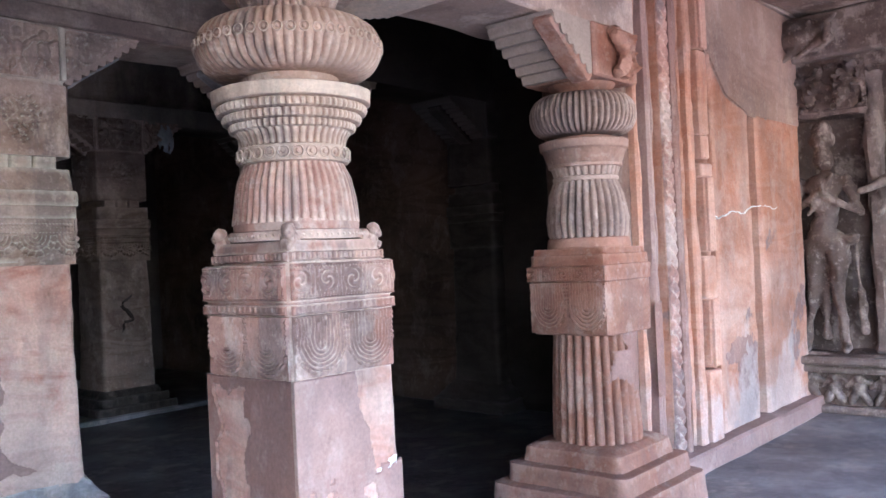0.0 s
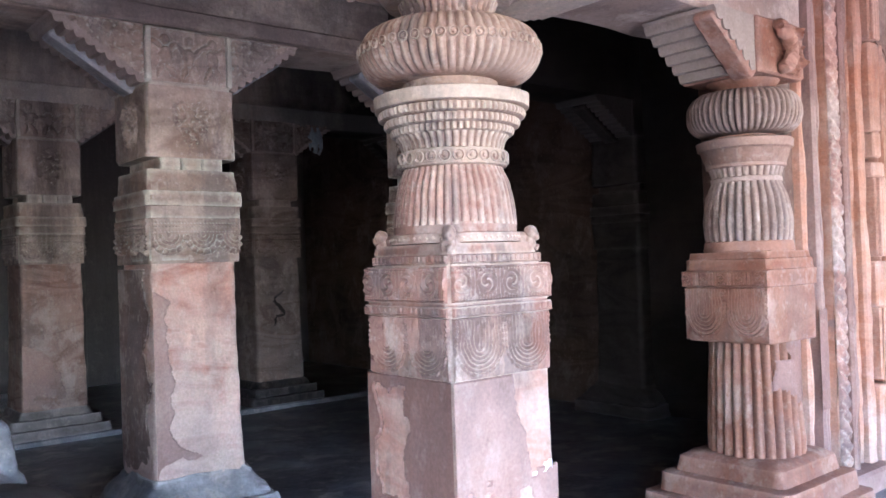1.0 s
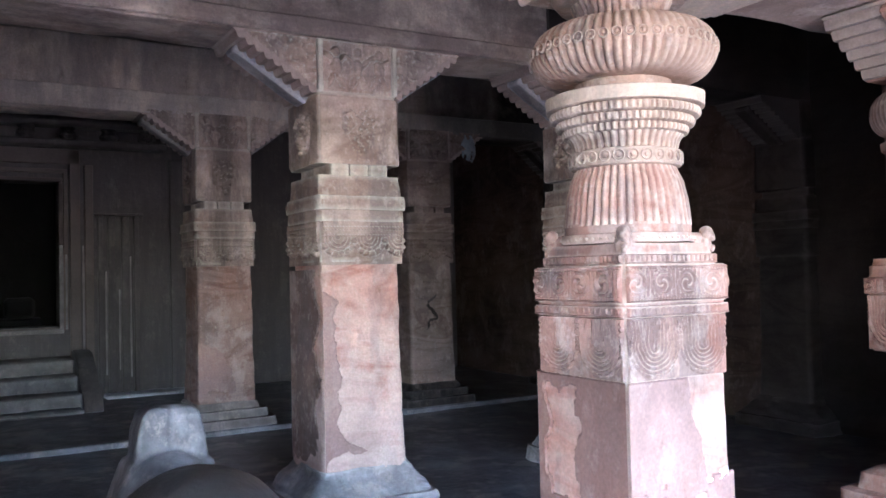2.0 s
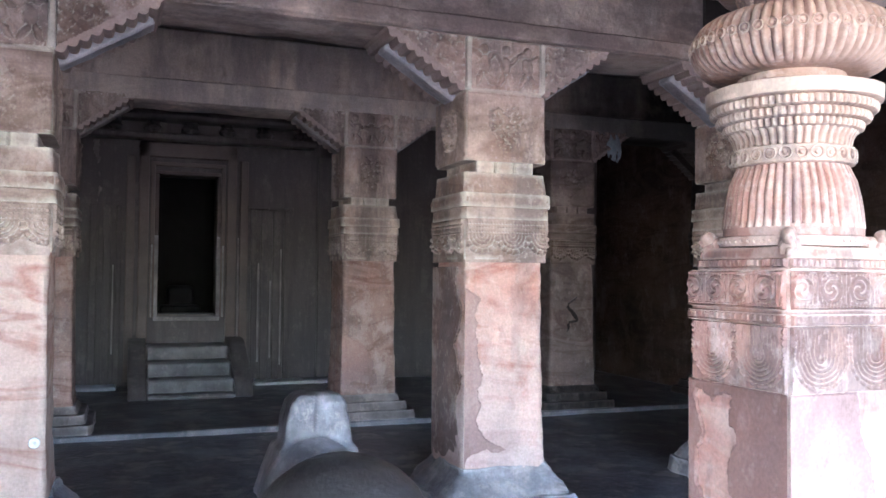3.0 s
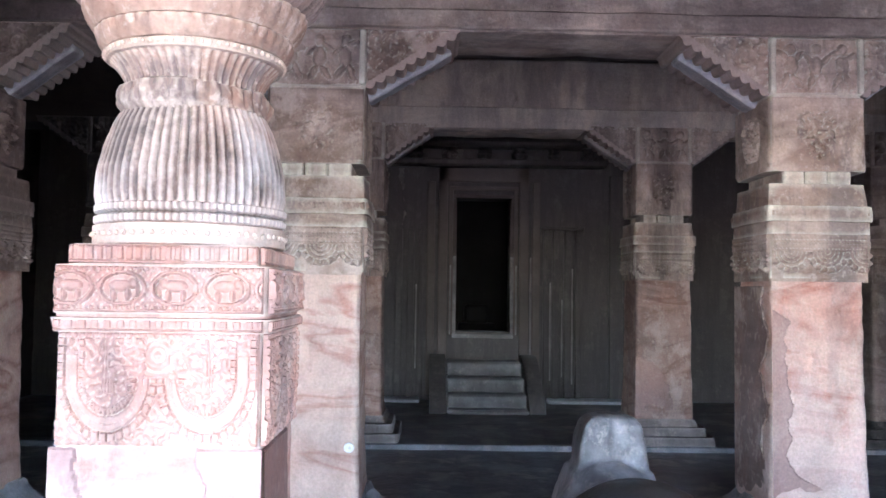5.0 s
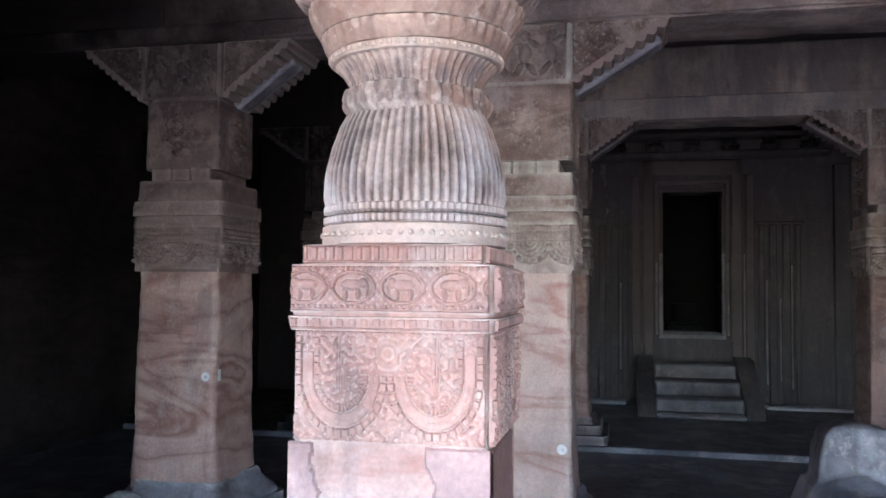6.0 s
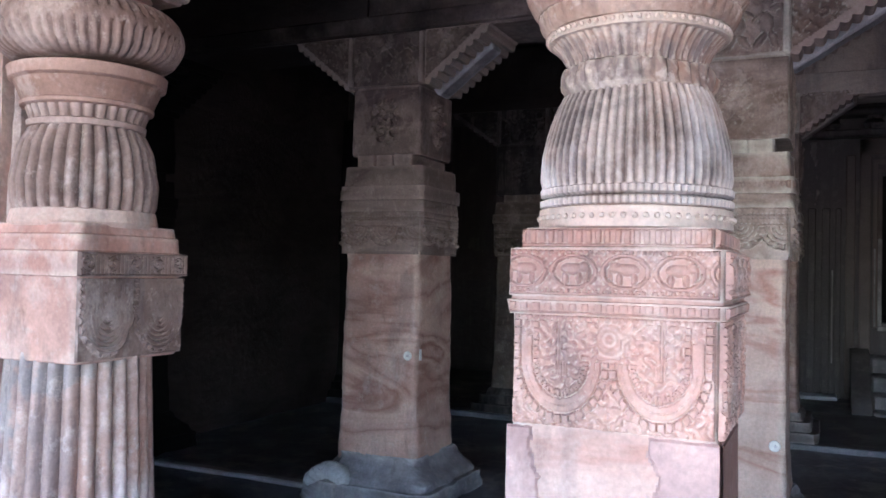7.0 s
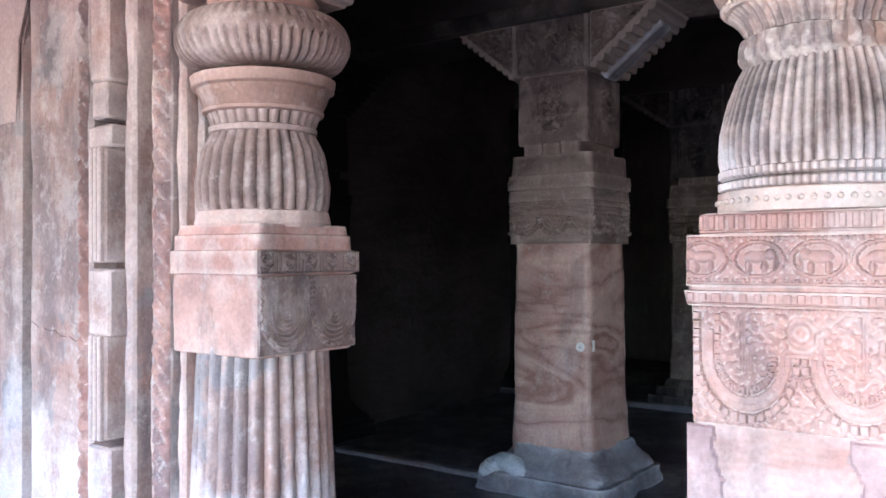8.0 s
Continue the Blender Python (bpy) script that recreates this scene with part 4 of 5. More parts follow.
for z, r, k in ((2.25, 0.313, 70), (2.213, 0.288, 66), (2.18, 0.262, 60)):
    part("ring", loft([(z - 0.02, r - 0.03, "round", k, 0.002), (z - 0.014, r - 0.006, "round", k, 0.011), (z, r, "round", k, 0.015), (z + 0.014, r - 0.004, "round", k, 0.011), (z + 0.024, r - 0.02, "round", k, 0.002)], 240, 0.003, z), M_GREYED, col)
part("fluted_neck", loft([(2.095, 0.212, "round", 44, 0.012), (2.135, 0.222, "round", 44, 0.012), (2.17, 0.245, "round", 44, 0.012)], 264, 0.003, 8.0), M_GREYED, col)
part("collar", loft([(2.03, 0.215), (2.035, 0.226), (2.095, 0.229), (2.10, 0.216)], 96, 0.003, 9.0), M_GREYED, col)


def rosettes(n, r, z, size):
    """A ring of round flowers: a raised rim with a boss inside each."""
    bm = bmesh.new()
    for i in range(n):
        m = Matrix.Rotation(2 * math.pi * i / n, 4, "Z") @ Matrix.Translation((r, 0, z)) @ Matrix.Rotation(radians(90), 4, "Y")
        rim = []
        for q, lift in ((1.0, -0.002), (0.85, 0.009), (0.62, 0.001), (0.4, 0.001), (0.25, 0.008)):
            rim.append([bm.verts.new(m @ Vector((size * q * math.cos(2 * math.pi * k_ / 14), size * q * math.sin(2 * math.pi * k_ / 14), lift))) for k_ in range(14)])
        for a_, b_ in zip(rim, rim[1:]):
            for k_ in range(14):
                bm.faces.new((a_[k_], a_[(k_ + 1) % 14], b_[(k_ + 1) % 14], b_[k_]))
        bm.faces.new(rim[-1])
    return bm


part("rosettes", rosettes(26, 0.226, 2.066, 0.026), M_GREYED, col)
part("rosettes", rosettes(48, 0.381, 2.513, 0.021), M_GREYED, col)
part("bell", loft([(1.79, 0.262, "round", 46, 0.006), (1.82, 0.260, "round", 46, 0.012), (1.91, 0.250, "round", 46, 0.013), (1.97, 0.236, "round", 46, 0.013), (2.01, 0.217, "round", 46, 0.012), (2.034, 0.205, "round", 46, 0.006)], 276, 0.004, 10.0), M_COLUMN, col, "fluted bell of pink and grey stone")
part("bell_foot", loft([(1.67, 0.245, "square"), (1.715, 0.24, "square"), (1.72, 0.272), (1.755, 0.272), (1.76, 0.258), (1.80, 0.258)], 96, 0.005, 11.0), M_COLUMN, col)
part("beads", ring_of_beads(58, 0.272, 1.738, 0.008), M_COLUMN, col)
for sx in (-1, 1):
    for sy in (-1, 1):
        bm = bmesh.new()
        for c_, r_ in (((0, 0, 1.70), 0.045), ((sx * 0.012, sy * 0.012, 1.745), 0.038), ((sx * 0.03, sy * 0.03, 1.735), 0.022), ((-sx * 0.03, -sy * 0.03, 1.71), 0.05), ((sx * 0.03, sy * 0.03, 1.685), 0.02)):
            bmesh.ops.create_icosphere(bm, subdivisions=3, radius=r_, matrix=Matrix.Translation(c_))
        for v in bm.verts:
            v.co += Vector((jag(v.co, 22.0, 0.008), jag(v.co, 22.0, 0.008, 3), jag(v.co, 22.0, 0.006, 7)))
        part("corner_lion", bm, M_COLUMN, col, "worn crouching animal carving").matrix_local = pose(sx * 0.214, sy * 0.214, 0.16) @ Matrix.Diagonal((0.74, 0.74, 0.91, 1))
part("neck", loft([(2.61, 0.21, "round", 40, 0.006), (2.67, 0.19, "round", 40, 0.012), (2.73, 0.215, "round", 40, 0.006)], 240, 0.003, 13.0), M_GREYED, col)
capital_block(col, M_GREYED, 2.72, 2.903, 14.0)

def edge_front(u, z):
    """Coat everywhere but a chipped patch under the carving."""
    return 0.02 if z < 0.80 else (0.30 + 0.12 * (1.19 - z) / 0.4) - u


def edge_side(u, z):
    return max(abs(u - 0.16 - 0.02 * math.sin(z * 20)) - 0.085, 0.70 - z, z - 1.13)


for ch in col.children:
    if ch.name.startswith("shaft"):
        ch.data.materials[0] = M_RAW
c = part("plaster", plaster_skin(0.546, 0.44, 1.19, edge_front, seed=12.0), M_PLASTER_MID, col, "smooth mauve plaster coat with a chipped edge")
c.location = (-0.273, -0.2755, 0)
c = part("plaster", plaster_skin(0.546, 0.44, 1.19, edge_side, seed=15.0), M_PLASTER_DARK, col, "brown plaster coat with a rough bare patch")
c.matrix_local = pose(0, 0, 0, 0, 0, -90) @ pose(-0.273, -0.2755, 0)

# left-hand column: full bell, lotus cup and twisted cushion
col = thing("column", -1.578, 3.063, 0, "sunlit pink sandstone column with fluted bell, lotus cup and square pedestal", "column", "front columns")


def deep_garland(w, h):
    """Two broad garlands, each a smooth sash between strings of square beads, with tassels and flowers in and between them."""
    def leaf(u, v):
        p = Vector((u * 62 + 5, v * 62, 3.0))
        return 0.0105 * min(1.0, max(0.0, 1.9 * noise.noise(p) + 0.35 + 0.5 * noise.noise(p * 2.1)))

    def f(u, v):
        q, c = abs(u - w / 2), v - h * 0.60
        x, y = (q - w * 0.245) / (w * 0.245), c / (h * 0.56)
        d = math.hypot(x, min(y, 0.0))
        if v > h * 0.95:
            return 0.008 * beads(u, v, 0.018, 0.0085, h * 0.972)
        if d > 1.0:
            return leaf(u, v) if q < 0.1 * w or v < 0.28 * h else 0.002
        run = c if y > 0 else math.atan2(y, x) * w * 0.22
        if y > 0 and x < 0:
            return leaf(u, v) if q > 0.06 * w else 0.011 * (0.5 + 0.5 * math.cos(math.hypot(q, v - 0.8 * h) * 210)) * (1 if v > 0.62 * h else 0.4)
        if d > 0.87:
            return 0.012 * min(1.0, 2.2 * abs(math.sin(run * math.pi / 0.021)))
        if d > 0.83:
            return 0.001
        if d > 0.62:
            return (0.007 if d > 0.735 or d < 0.72 else 0.004) if y < 0.35 else leaf(u, v)
        if d > 0.58:
            return 0.001
        if d > 0.47:
            return 0.0105 * min(1.0, 2.0 * abs(math.sin(run * math.pi / 0.017)))
        if abs(q - w * 0.245) < 0.032 * w and y > -0.25:
            return 0.008 * (0.55 + 0.45 * math.cos((q - w * 0.245) * 900)) * (0.7 + 0.3 * math.sin(v * 200))
        return leaf(u, v)
    return f


square_dado(col, 31.0, 0.583, 0.555, 1.712, 1.655, 1.525, 1.475, 1.175, 0.0036, deep_garland, (0, 90), M_PALE_LIT)
part("foot_ring", loft([(1.712, 0.262), (1.716, 0.276), (1.77, 0.276), (1.776, 0.264)], 96, 0.004, 32.0), M_PALE_LIT, col)
part("beads", ring_of_beads(60, 0.277, 1.745, 0.009), M_PALE_LIT, col)
for z in (1.787, 1.819):
    part("bead_ring", loft([(z - 0.015, 0.262, "round", 84, 0.002), (z - 0.008, 0.276, "round", 84, 0.008), (z + 0.008, 0.277, "round", 84, 0.008), (z + 0.015, 0.264, "round", 84, 0.002)], 336, 0.004, 33.0), M_BELL, col)
part("bell", loft([(1.83, 0.27, "round", 60, 0.008), (1.86, 0.276, "round", 60, 0.016), (1.93, 0.273, "round", 60, 0.016), (2.01, 0.254, "round", 60, 0.016), (2.07, 0.233, "round", 60, 0.014), (2.112, 0.21, "round", 60, 0.008)], 360, 0.004, 34.0), M_BELL, col, "fluted bell with bluish worn ribs")
part("collar", loft([(2.10, 0.205), (2.115, 0.219, "round", 34, 0.004), (2.145, 0.226, "round", 34, 0.014), (2.178, 0.214, "round", 34, 0.006), (2.186, 0.196)], 204, 0.026, 35.0, step=0.008), M_GREYED, col)
part("fluted_neck", loft([(2.18, 0.198, "round", 56, 0.008), (2.20, 0.203, "round", 56, 0.012), (2.235, 0.225, "round", 56, 0.012), (2.262, 0.252, "round", 56, 0.006)], 264, 0.003, 36.0), M_GREYED, col)
part("lip", loft([(2.258, 0.245), (2.262, 0.258), (2.285, 0.262), (2.29, 0.25)], 96, 0.004, 37.0), M_GREYED, col)
part("beads", ring_of_beads(70, 0.262, 2.275, 0.008), M_PALE_LIT, col)
part("lotus_row", lotus_ring(46, 0.266, 0.292, 2.287, 2.343, 0.007), M_GREYED, col)
part("lotus_row", lotus_ring(38, 0.294, 0.330, 2.345, 2.425, 0.008), M_GREYED, col)
part("cushion", loft(cushion(2.415, 2.68, 0.395, 52, 0.5, 0.018, False), 312, 0.004, 38.0, step=0.05), M_BELL, col, "twisted rope-like stone cushion")
part("neck", loft([(2.66, 0.21), (2.74, 0.2)], 72, 0.004, 39.0), M_GREYED, col)
capital_block(col, M_GREYED, 2.72, 2.903, 40.0)


for ch in col.children:
    if ch.name.startswith("shaft"):
        ch.data.materials[0] = M_RAW
c = part("plaster", plaster_skin(0.561, 0.44, 1.17, lambda u, z: max(u - 0.43 + 0.05 * math.sin(z * 7), 0.09 - u), seed=22.0, proud=0.003), M_PLASTER_PALE, col, "mauve plaster coat worn away in the middle")
c.location = (-0.2805, -0.283, 0)
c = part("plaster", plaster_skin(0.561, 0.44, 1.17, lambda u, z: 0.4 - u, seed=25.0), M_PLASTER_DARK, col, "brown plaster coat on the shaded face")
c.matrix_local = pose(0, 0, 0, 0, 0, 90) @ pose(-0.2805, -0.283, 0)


# ---- engaged columns at both ends of the row ----
def half_column(s, x, zoff, label, seed, twist, k, rf):
    M_SIDE, M_BLK, M_TOP = (M_RUST_SHADED, M_RUST_SHADED, M_TOPSTONE) if s > 0 else (M_WALL_PALE, M_PALE_LIT, M_TOPSTONE)
    M_BRK = M_RUST_SHADED if s > 0 else M_TOPSTONE
    c = thing("half_column", x, 2.935, 0, label, "half column", "engaged columns beside the veranda walls")
    z = zoff
    part("base", loft([(0.12, 0.47, "square"), (0.30, 0.46, "square"), (0.31, 0.40, "square"), (0.41, 0.39, "square"), (0.42, 0.33, "square"), (0.50, 0.31, "square"), (0.53, 0.26, "square")], 72, 0.008, seed), M_SIDE, c, "stepped square base")
    part("shaft", loft([(0.50, 0.262 * rf, "round", 26, 0.03), (0.60, 0.262 * rf, "round", 26, 0.03), (1.18 + z, 0.235 * rf, "round", 26, 0.03)], 208, 0.004, seed + 1), M_SIDE, c, "fluted shaft, pink with pale worn foot")
    blk = part("pendant_block", loft([(1.149 + z, 0.248, "square"), (1.155 + z, 0.255, "square"), (1.45 + z, 0.258, "square"), (1.455 + z, 0.268, "square"), (1.54 + z, 0.268, "square"), (1.545 + z, 0.258, "square"), (1.60 + z, 0.255, "square"), (1.605 + z, 0.245, "square"), (1.64 + z, 0.24, "square")], 72, 0.005, seed + 2), M_BLK, c, "square block carved with garlands on one side")
    # West block: the inner face's shade is put into its darker carving stone.
    cv = part("carving", relief(0.51, 0.29, festoons(0.51, 0.29, 2, seed, 0.015 if s > 0 else 0.021, 72.0 if s > 0 else 84.0), 0.0035, seed), M_RUST_SHADED if s > 0 else M_TOPSTONE, blk, "dark festoon carving")
    cv.matrix_local = pose(0, 0, 0, 0, 0, -90 * s) @ pose(-0.255, -0.260, 1.158 + z)
    cv = part("carving", relief(0.53, 0.085, scroll_band(0.53, 0.085, 0.11, seed), 0.004, seed), M_RUST_SHADED if s > 0 else M_TOPSTONE, blk)
    cv.matrix_local = pose(0, 0, 0, 0, 0, -90 * s) @ pose(-0.265, -0.270, 1.455 + z)
    U = lambda q: 1.64 + zoff + (q - 1.64) * k
    part("foot_ring", loft([(U(1.63), rf * 0.235), (U(1.65), rf * 0.245), (U(1.70), rf * 0.235), (U(1.71), rf * 0.21)], 96, 0.006, seed + 3), M_BLK, c)
    part("bell", loft([(U(1.69), rf * 0.225, "round", 30, 0.01), (U(1.73), rf * 0.238, "round", 30, 0.024), (U(1.82), rf * 0.244, "round", 30, 0.026), (U(1.97), rf * 0.220, "round", 30, 0.022), (U(2.06), rf * 0.182, "round", 30, 0.01)], 240, 0.004, seed + 4), M_TOP, c, "fluted bell")
    part("fluted_neck", loft([(U(2.05), rf * 0.18, "round", 30, 0.006), (U(2.09), rf * 0.19, "round", 30, 0.014), (U(2.14), rf * 0.205, "round", 30, 0.012)], 240, 0.003, seed + 5), M_TOP, c)
    part("waist_ring", loft([(U(2.045), rf * 0.178), (U(2.05), rf * 0.192), (U(2.072), rf * 0.194), (U(2.08), rf * 0.18)], 96, 0.003, seed + 12), M_TOP, c)
    part("cup_ring", loft([(U(2.13), rf * 0.2), (U(2.136), rf * 0.216), (U(2.15), rf * 0.218), (U(2.158), rf * 0.205)], 96, 0.003, seed + 13), M_CUP, c)
    part("cup", loft([(U(2.135), rf * 0.2), (U(2.15), rf * 0.212), (U(2.235), rf * 0.24), (U(2.245), rf * 0.256), (U(2.29), rf * 0.262), (U(2.30), rf * 0.24)], 96, 0.005, seed + 6), M_CUP, c)
    part("cushion", loft(cushion(U(2.325), U(2.58), 0.315 * rf, 52, twist, 0.02, s < 0), 312, 0.004, seed + 7, step=0.05), M_TOP, c, "ribbed stone cushion")
    part("neck", loft([(U(2.27), rf * 0.17), (U(2.32), rf * 0.17)], 64, 0.004, seed + 8), M_BLK, c)
    part("bracket_foot", loft([(U(2.56), rf * 0.16), (U(2.60), rf * 0.17), (U(2.66), rf * 0.22)], 72, 0.006, seed + 9), M_BLK, c)
    br = part("bracket", slab(-0.24, 0.24, -0.24, 0.24, U(2.64), 2.90, 0.012, 0.06, 0.008, seed), M_BRK, c)
    # Arm in the shade-toned stone, which paints its dark soffit.
    a_ = part("bracket_arm", arm(-s, 0.22, 0.36, 2.895 - U(2.65), 6), M_BLOCK, br, "stone bracket arm with a row of rolls")
    a_.location = (-s * 0.237, 0, U(2.65))
    an = math.degrees(math.atan2(2.875 - U(2.65), 0.36))
    st = part("strap", slab(-0.02, 0.45, *((0.09, 0.215) if s > 0 else (-0.215, -0.09)), -0.045, 0.03, 0.012, 0.025, 0.012, seed), M_BRK, br, "carved strap along the bracket")
    st.matrix_local = Matrix.Translation((-s * 0.24, 0, U(2.65))) @ pose(0, 0, 0, 0, -an, 0 if s < 0 else 180)
    hb = 2.885 - U(2.65)
    cv = part("carving", relief(0.24, hb, lumpy(0.24, hb, seed, 0.035, 16.0, 0.0), 0.007), M_BRK, br)
    cv.matrix_local = pose(0.0 if s > 0 else -0.24, -0.243, U(2.65))
    fig = bmesh.new()
    for k_ in range(12):
        f_ = k_ / 11
        bmesh.ops.create_icosphere(fig, subdivisions=2, radius=1, matrix=Matrix.Translation((0.03 * math.sin(f_ * 5), -0.02 - 0.03 * math.sin(f_ * 3.1), hb * (0.08 + 0.84 * f_))) @ Matrix.Diagonal((0.035 + 0.012 * math.sin(f_ * 9), 0.04, 0.035, 1)))
    for v in fig.verts:
        v.co += Vector((jag(v.co, 16.0, 0.02, seed), jag(v.co, 16.0, 0.012, seed + 3), jag(v.co, 16.0, 0.02, seed + 6)))
    part("rearing_beast", fig, M_BRK, br, "worn rearing beast carving").location = (-s * 0.03, -0.25, U(2.65))
    return c


half_column(1, 3.65, 0.0, "engaged fluted column with pendant garland block, warm orange stone", 51.0, 0.0, 0.955, 1.0)
half_column(-1, -3.65, 0.085, "engaged fluted column with pendant garland block, pale in daylight", 71.0, 0.10, 0.89, 1.1)


# ---- veranda back walls with their upright mouldings ----
def floral(w, h, seed):
    def f(u, v):
        return 0.03 * abs(math.sin(v * 34 + 3.0 * u / w)) * math.sin(math.pi * u / w) ** 0.5 + 0.012 * noise.noise(Vector((u * 50, v * 50, seed)))
    return f


def side_wall(s, strips, colonnette, panel, groove, header, nm):
    """strips: what, from, to, proud by, tone; header: the slanting lower edge of the plain wall over the panels."""
    M_SIDE = M_WALL if s > 0 else M_WALL_PALE
    X = lambda a_, b_: tuple(sorted((s * a_, s * b_)))
    # Seen only in the gaps, so the recess shade is in its colour.
    structure(nm, slab(*X(3.86, END_X), WALL_Y, 3.36, -0.3, VERANDA_TOP, 0.01, 0.12, 0.008, 11.0 + s), M_RECESS, "veranda wall with upright mouldings, recess shade put in its brown", "wall")
    for i, (what, a_, b_, d, tone) in enumerate(strips):
        x0, x1 = X(a_, b_)
        t_ = structure("trim_" + what, slab(x0, x1, WALL_Y - d, WALL_Y + 0.02, 0.2, 3.59, 0.015, 0.05, 0.012, i + s), tone or M_SIDE, "upright sandstone moulding on the veranda wall", "moulding")
        if what == "floral_strip":
            cv = part("carving", relief(x1 - x0, 3.3, floral(x1 - x0, 3.3, 2.0), 0.009), M_COLUMN, t_)
            cv.location = (x0, WALL_Y - d - 0.002, 0.25)
    cw = thing("wall_colonnette", s * colonnette, WALL_Y, 0.2, "stepped stone colonnette carved in the veranda wall", "colonnette")
    for j, (z0, z1, w_) in enumerate(((0.0, 0.55, 0.09), (0.58, 1.05, 0.055), (1.05, 1.35, 0.085), (1.38, 1.9, 0.05), (1.9, 2.0, 0.09), (2.03, 2.2, 0.06), (2.2, 2.79, 0.07), (2.8, 3.39, 0.055))):
        part("colonnette_piece", slab(-w_, w_, -0.17, 0.0, z0, z1, 0.012, 0.06, 0.006, j), M_SIDE, cw)
        if w_ < 0.06:
            for q in (-1, 0, 1):
                part("rib", slab(q * 0.034 - 0.012, q * 0.034 + 0.012, -0.195, -0.165, z0, z1, 0.008), M_SIDE, cw)
    ga, gb = groove
    structure("trim_panel", slab(*X(panel, ga), WALL_Y - 0.11, WALL_Y + 0.02, 0.2, 3.59, 0.02, 0.1, 0.012, 3 + s), M_SIDE, "sandstone wall panel with worn stains", "wall panel")
    structure("trim_panel_outer", slab(*X(gb, END_X - 0.003), WALL_Y - 0.12, WALL_Y + 0.02, 0.2, 3.59, 0.02, 0.1, 0.012, 5 + s), M_SIDE, "sandstone wall panel beside a dark groove", "wall panel")
    prof = [(s * x, z) for x, z in header] + [(s * (END_X - 0.004), header[-1][1]), (s * (END_X - 0.004), 3.592), (s * header[0][0], 3.592)]
    hd = prism(prof, WALL_Y - 0.128, WALL_Y - 0.10, 1)
    bmesh.ops.bevel(hd, geom=hd.edges[:], offset=0.012, segments=2, affect="EDGES")
    structure("trim_panel_header", hd, M_HEADER if s > 0 else M_TOPSTONE, "grey plain wall stepping down in a slant over the panels", "wall panel")
    structure("kerb", slab(*X(4.0, END_X - 0.003), WALL_Y - 0.24, WALL_Y - 0.002, 0.1, 0.26, 0.02, 0.1, 0.008, 7 + s), M_PLASTER, "low worn stone kerb along the veranda wall", "kerb")


def spread(a_):
    return a_ + 0.08 * (a_ - 3.0)


# The dark brown strips paint the shade of a recess.
side_wall(1, [(what, spread(a_), spread(b_), d, tone) for what, a_, b_, d, tone in (
    ("moulding", 4.12, 4.165, 0.06, None), ("moulding", 4.20, 4.245, 0.10, M_PLASTER), ("moulding", 4.275, 4.315, 0.07, M_PLASTER), ("floral_strip", 4.335, 4.45, 0.12, None), ("moulding", 4.465, 4.53, 0.15, M_PLASTER_DARK), ("moulding", 4.68, 4.765, 0.14, None),
    ("moulding", 4.985, 5.03, 0.10, None), ("moulding", 4.545, 4.565, 0.08, M_PLASTER_DARK), ("moulding", 4.64, 4.662, 0.10, None), ("moulding", 4.775, 4.79, 0.06, None), ("moulding", 5.06, 5.08, 0.12, None))],
    5.009, 5.26, (5.95, 6.1), ((4.99, 3.44), (5.08, 3.13), (5.50, 2.74), (5.94, 2.63)), "wall_front_east")
side_wall(-1, (("moulding", 3.97, 4.01, 0.07, None), ("moulding", 4.035, 4.085, 0.11, M_PALE_LIT), ("floral_strip", 4.105, 4.21, 0.13, None), ("moulding", 4.215, 4.252, 0.12, M_PALE_LIT), ("moulding", 4.345, 4.425, 0.14, None), ("moulding", 4.70, 4.735, 0.13, None), ("floral_strip", 4.745, 4.795, 0.12, None)),
          4.575, 4.80, (5.295, 5.385), ((5.16, 3.50), (5.22, 3.05), (5.392, 2.72), (5.394, 2.29)), "wall_front_west")


# ---- bull statue ----
def blobs(items, material, name, parent, rough=0.012, seed=0.0, voxel=0.025):
    """One statue mesh: rounded masses run together. items: centre, radii, turn about x, y, z."""
    bm = bmesh.new()
    for (c, r, *rot) in items:
        m = Matrix.Translation(c) @ (pose(0, 0, 0, *rot[0]) if rot else Matrix()) @ Matrix.Diagonal((*r, 1))
        bmesh.ops.create_icosphere(bm, subdivisions=3 if max(r) > 0.14 else (2 if max(r) > 0.07 else 1), radius=1, matrix=m)
    bm.normal_update()
    for v in bm.verts:
        v.co += v.normal * jag(v.co, 6.0, rough, seed)
    ob = part(name, bm, material, parent)
    md = ob.modifiers.new("join", "REMESH")
    md.mode, md.voxel_size, md.use_smooth_shade = "VOXEL", voxel, True
    return ob


bm = bmesh.new()
for c_, r_ in (((0, 0, 0.28), (0.42, 0.62, 0.33)), ((0, -0.20, 0.37), (0.41, 0.45, 0.385)), ((0, 0.40, 0.42), (0.27, 0.26, 0.30)), ((0.27, -0.35, 0.14), (0.16, 0.34, 0.14)), ((-0.27, -0.35, 0.14), (0.16, 0.34, 0.14)),
               ((0.22, 0.45, 0.12), (0.12, 0.30, 0.12)), ((-0.22, 0.45, 0.12), (0.12, 0.30, 0.12)), ((0, 0.78, 0.62), (0.10, 0.18, 0.12))):
    bmesh.ops.create_icosphere(bm, subdivisions=4, radius=1, matrix=Matrix.Translation(c_) @ Matrix.Diagonal((*r_, 1)))
hump = loft([(0.40, 0.28, "square"), (0.56, 0.23, "square"), (0.66, 0.195, "square"), (0.68, 0.172, "square"), (0.80, 0.162, "square"), (0.885, 0.145, "square"), (0.92, 0.115, "square"), (0.935, 0.06, "square")], 64, 0.008, 3.0)
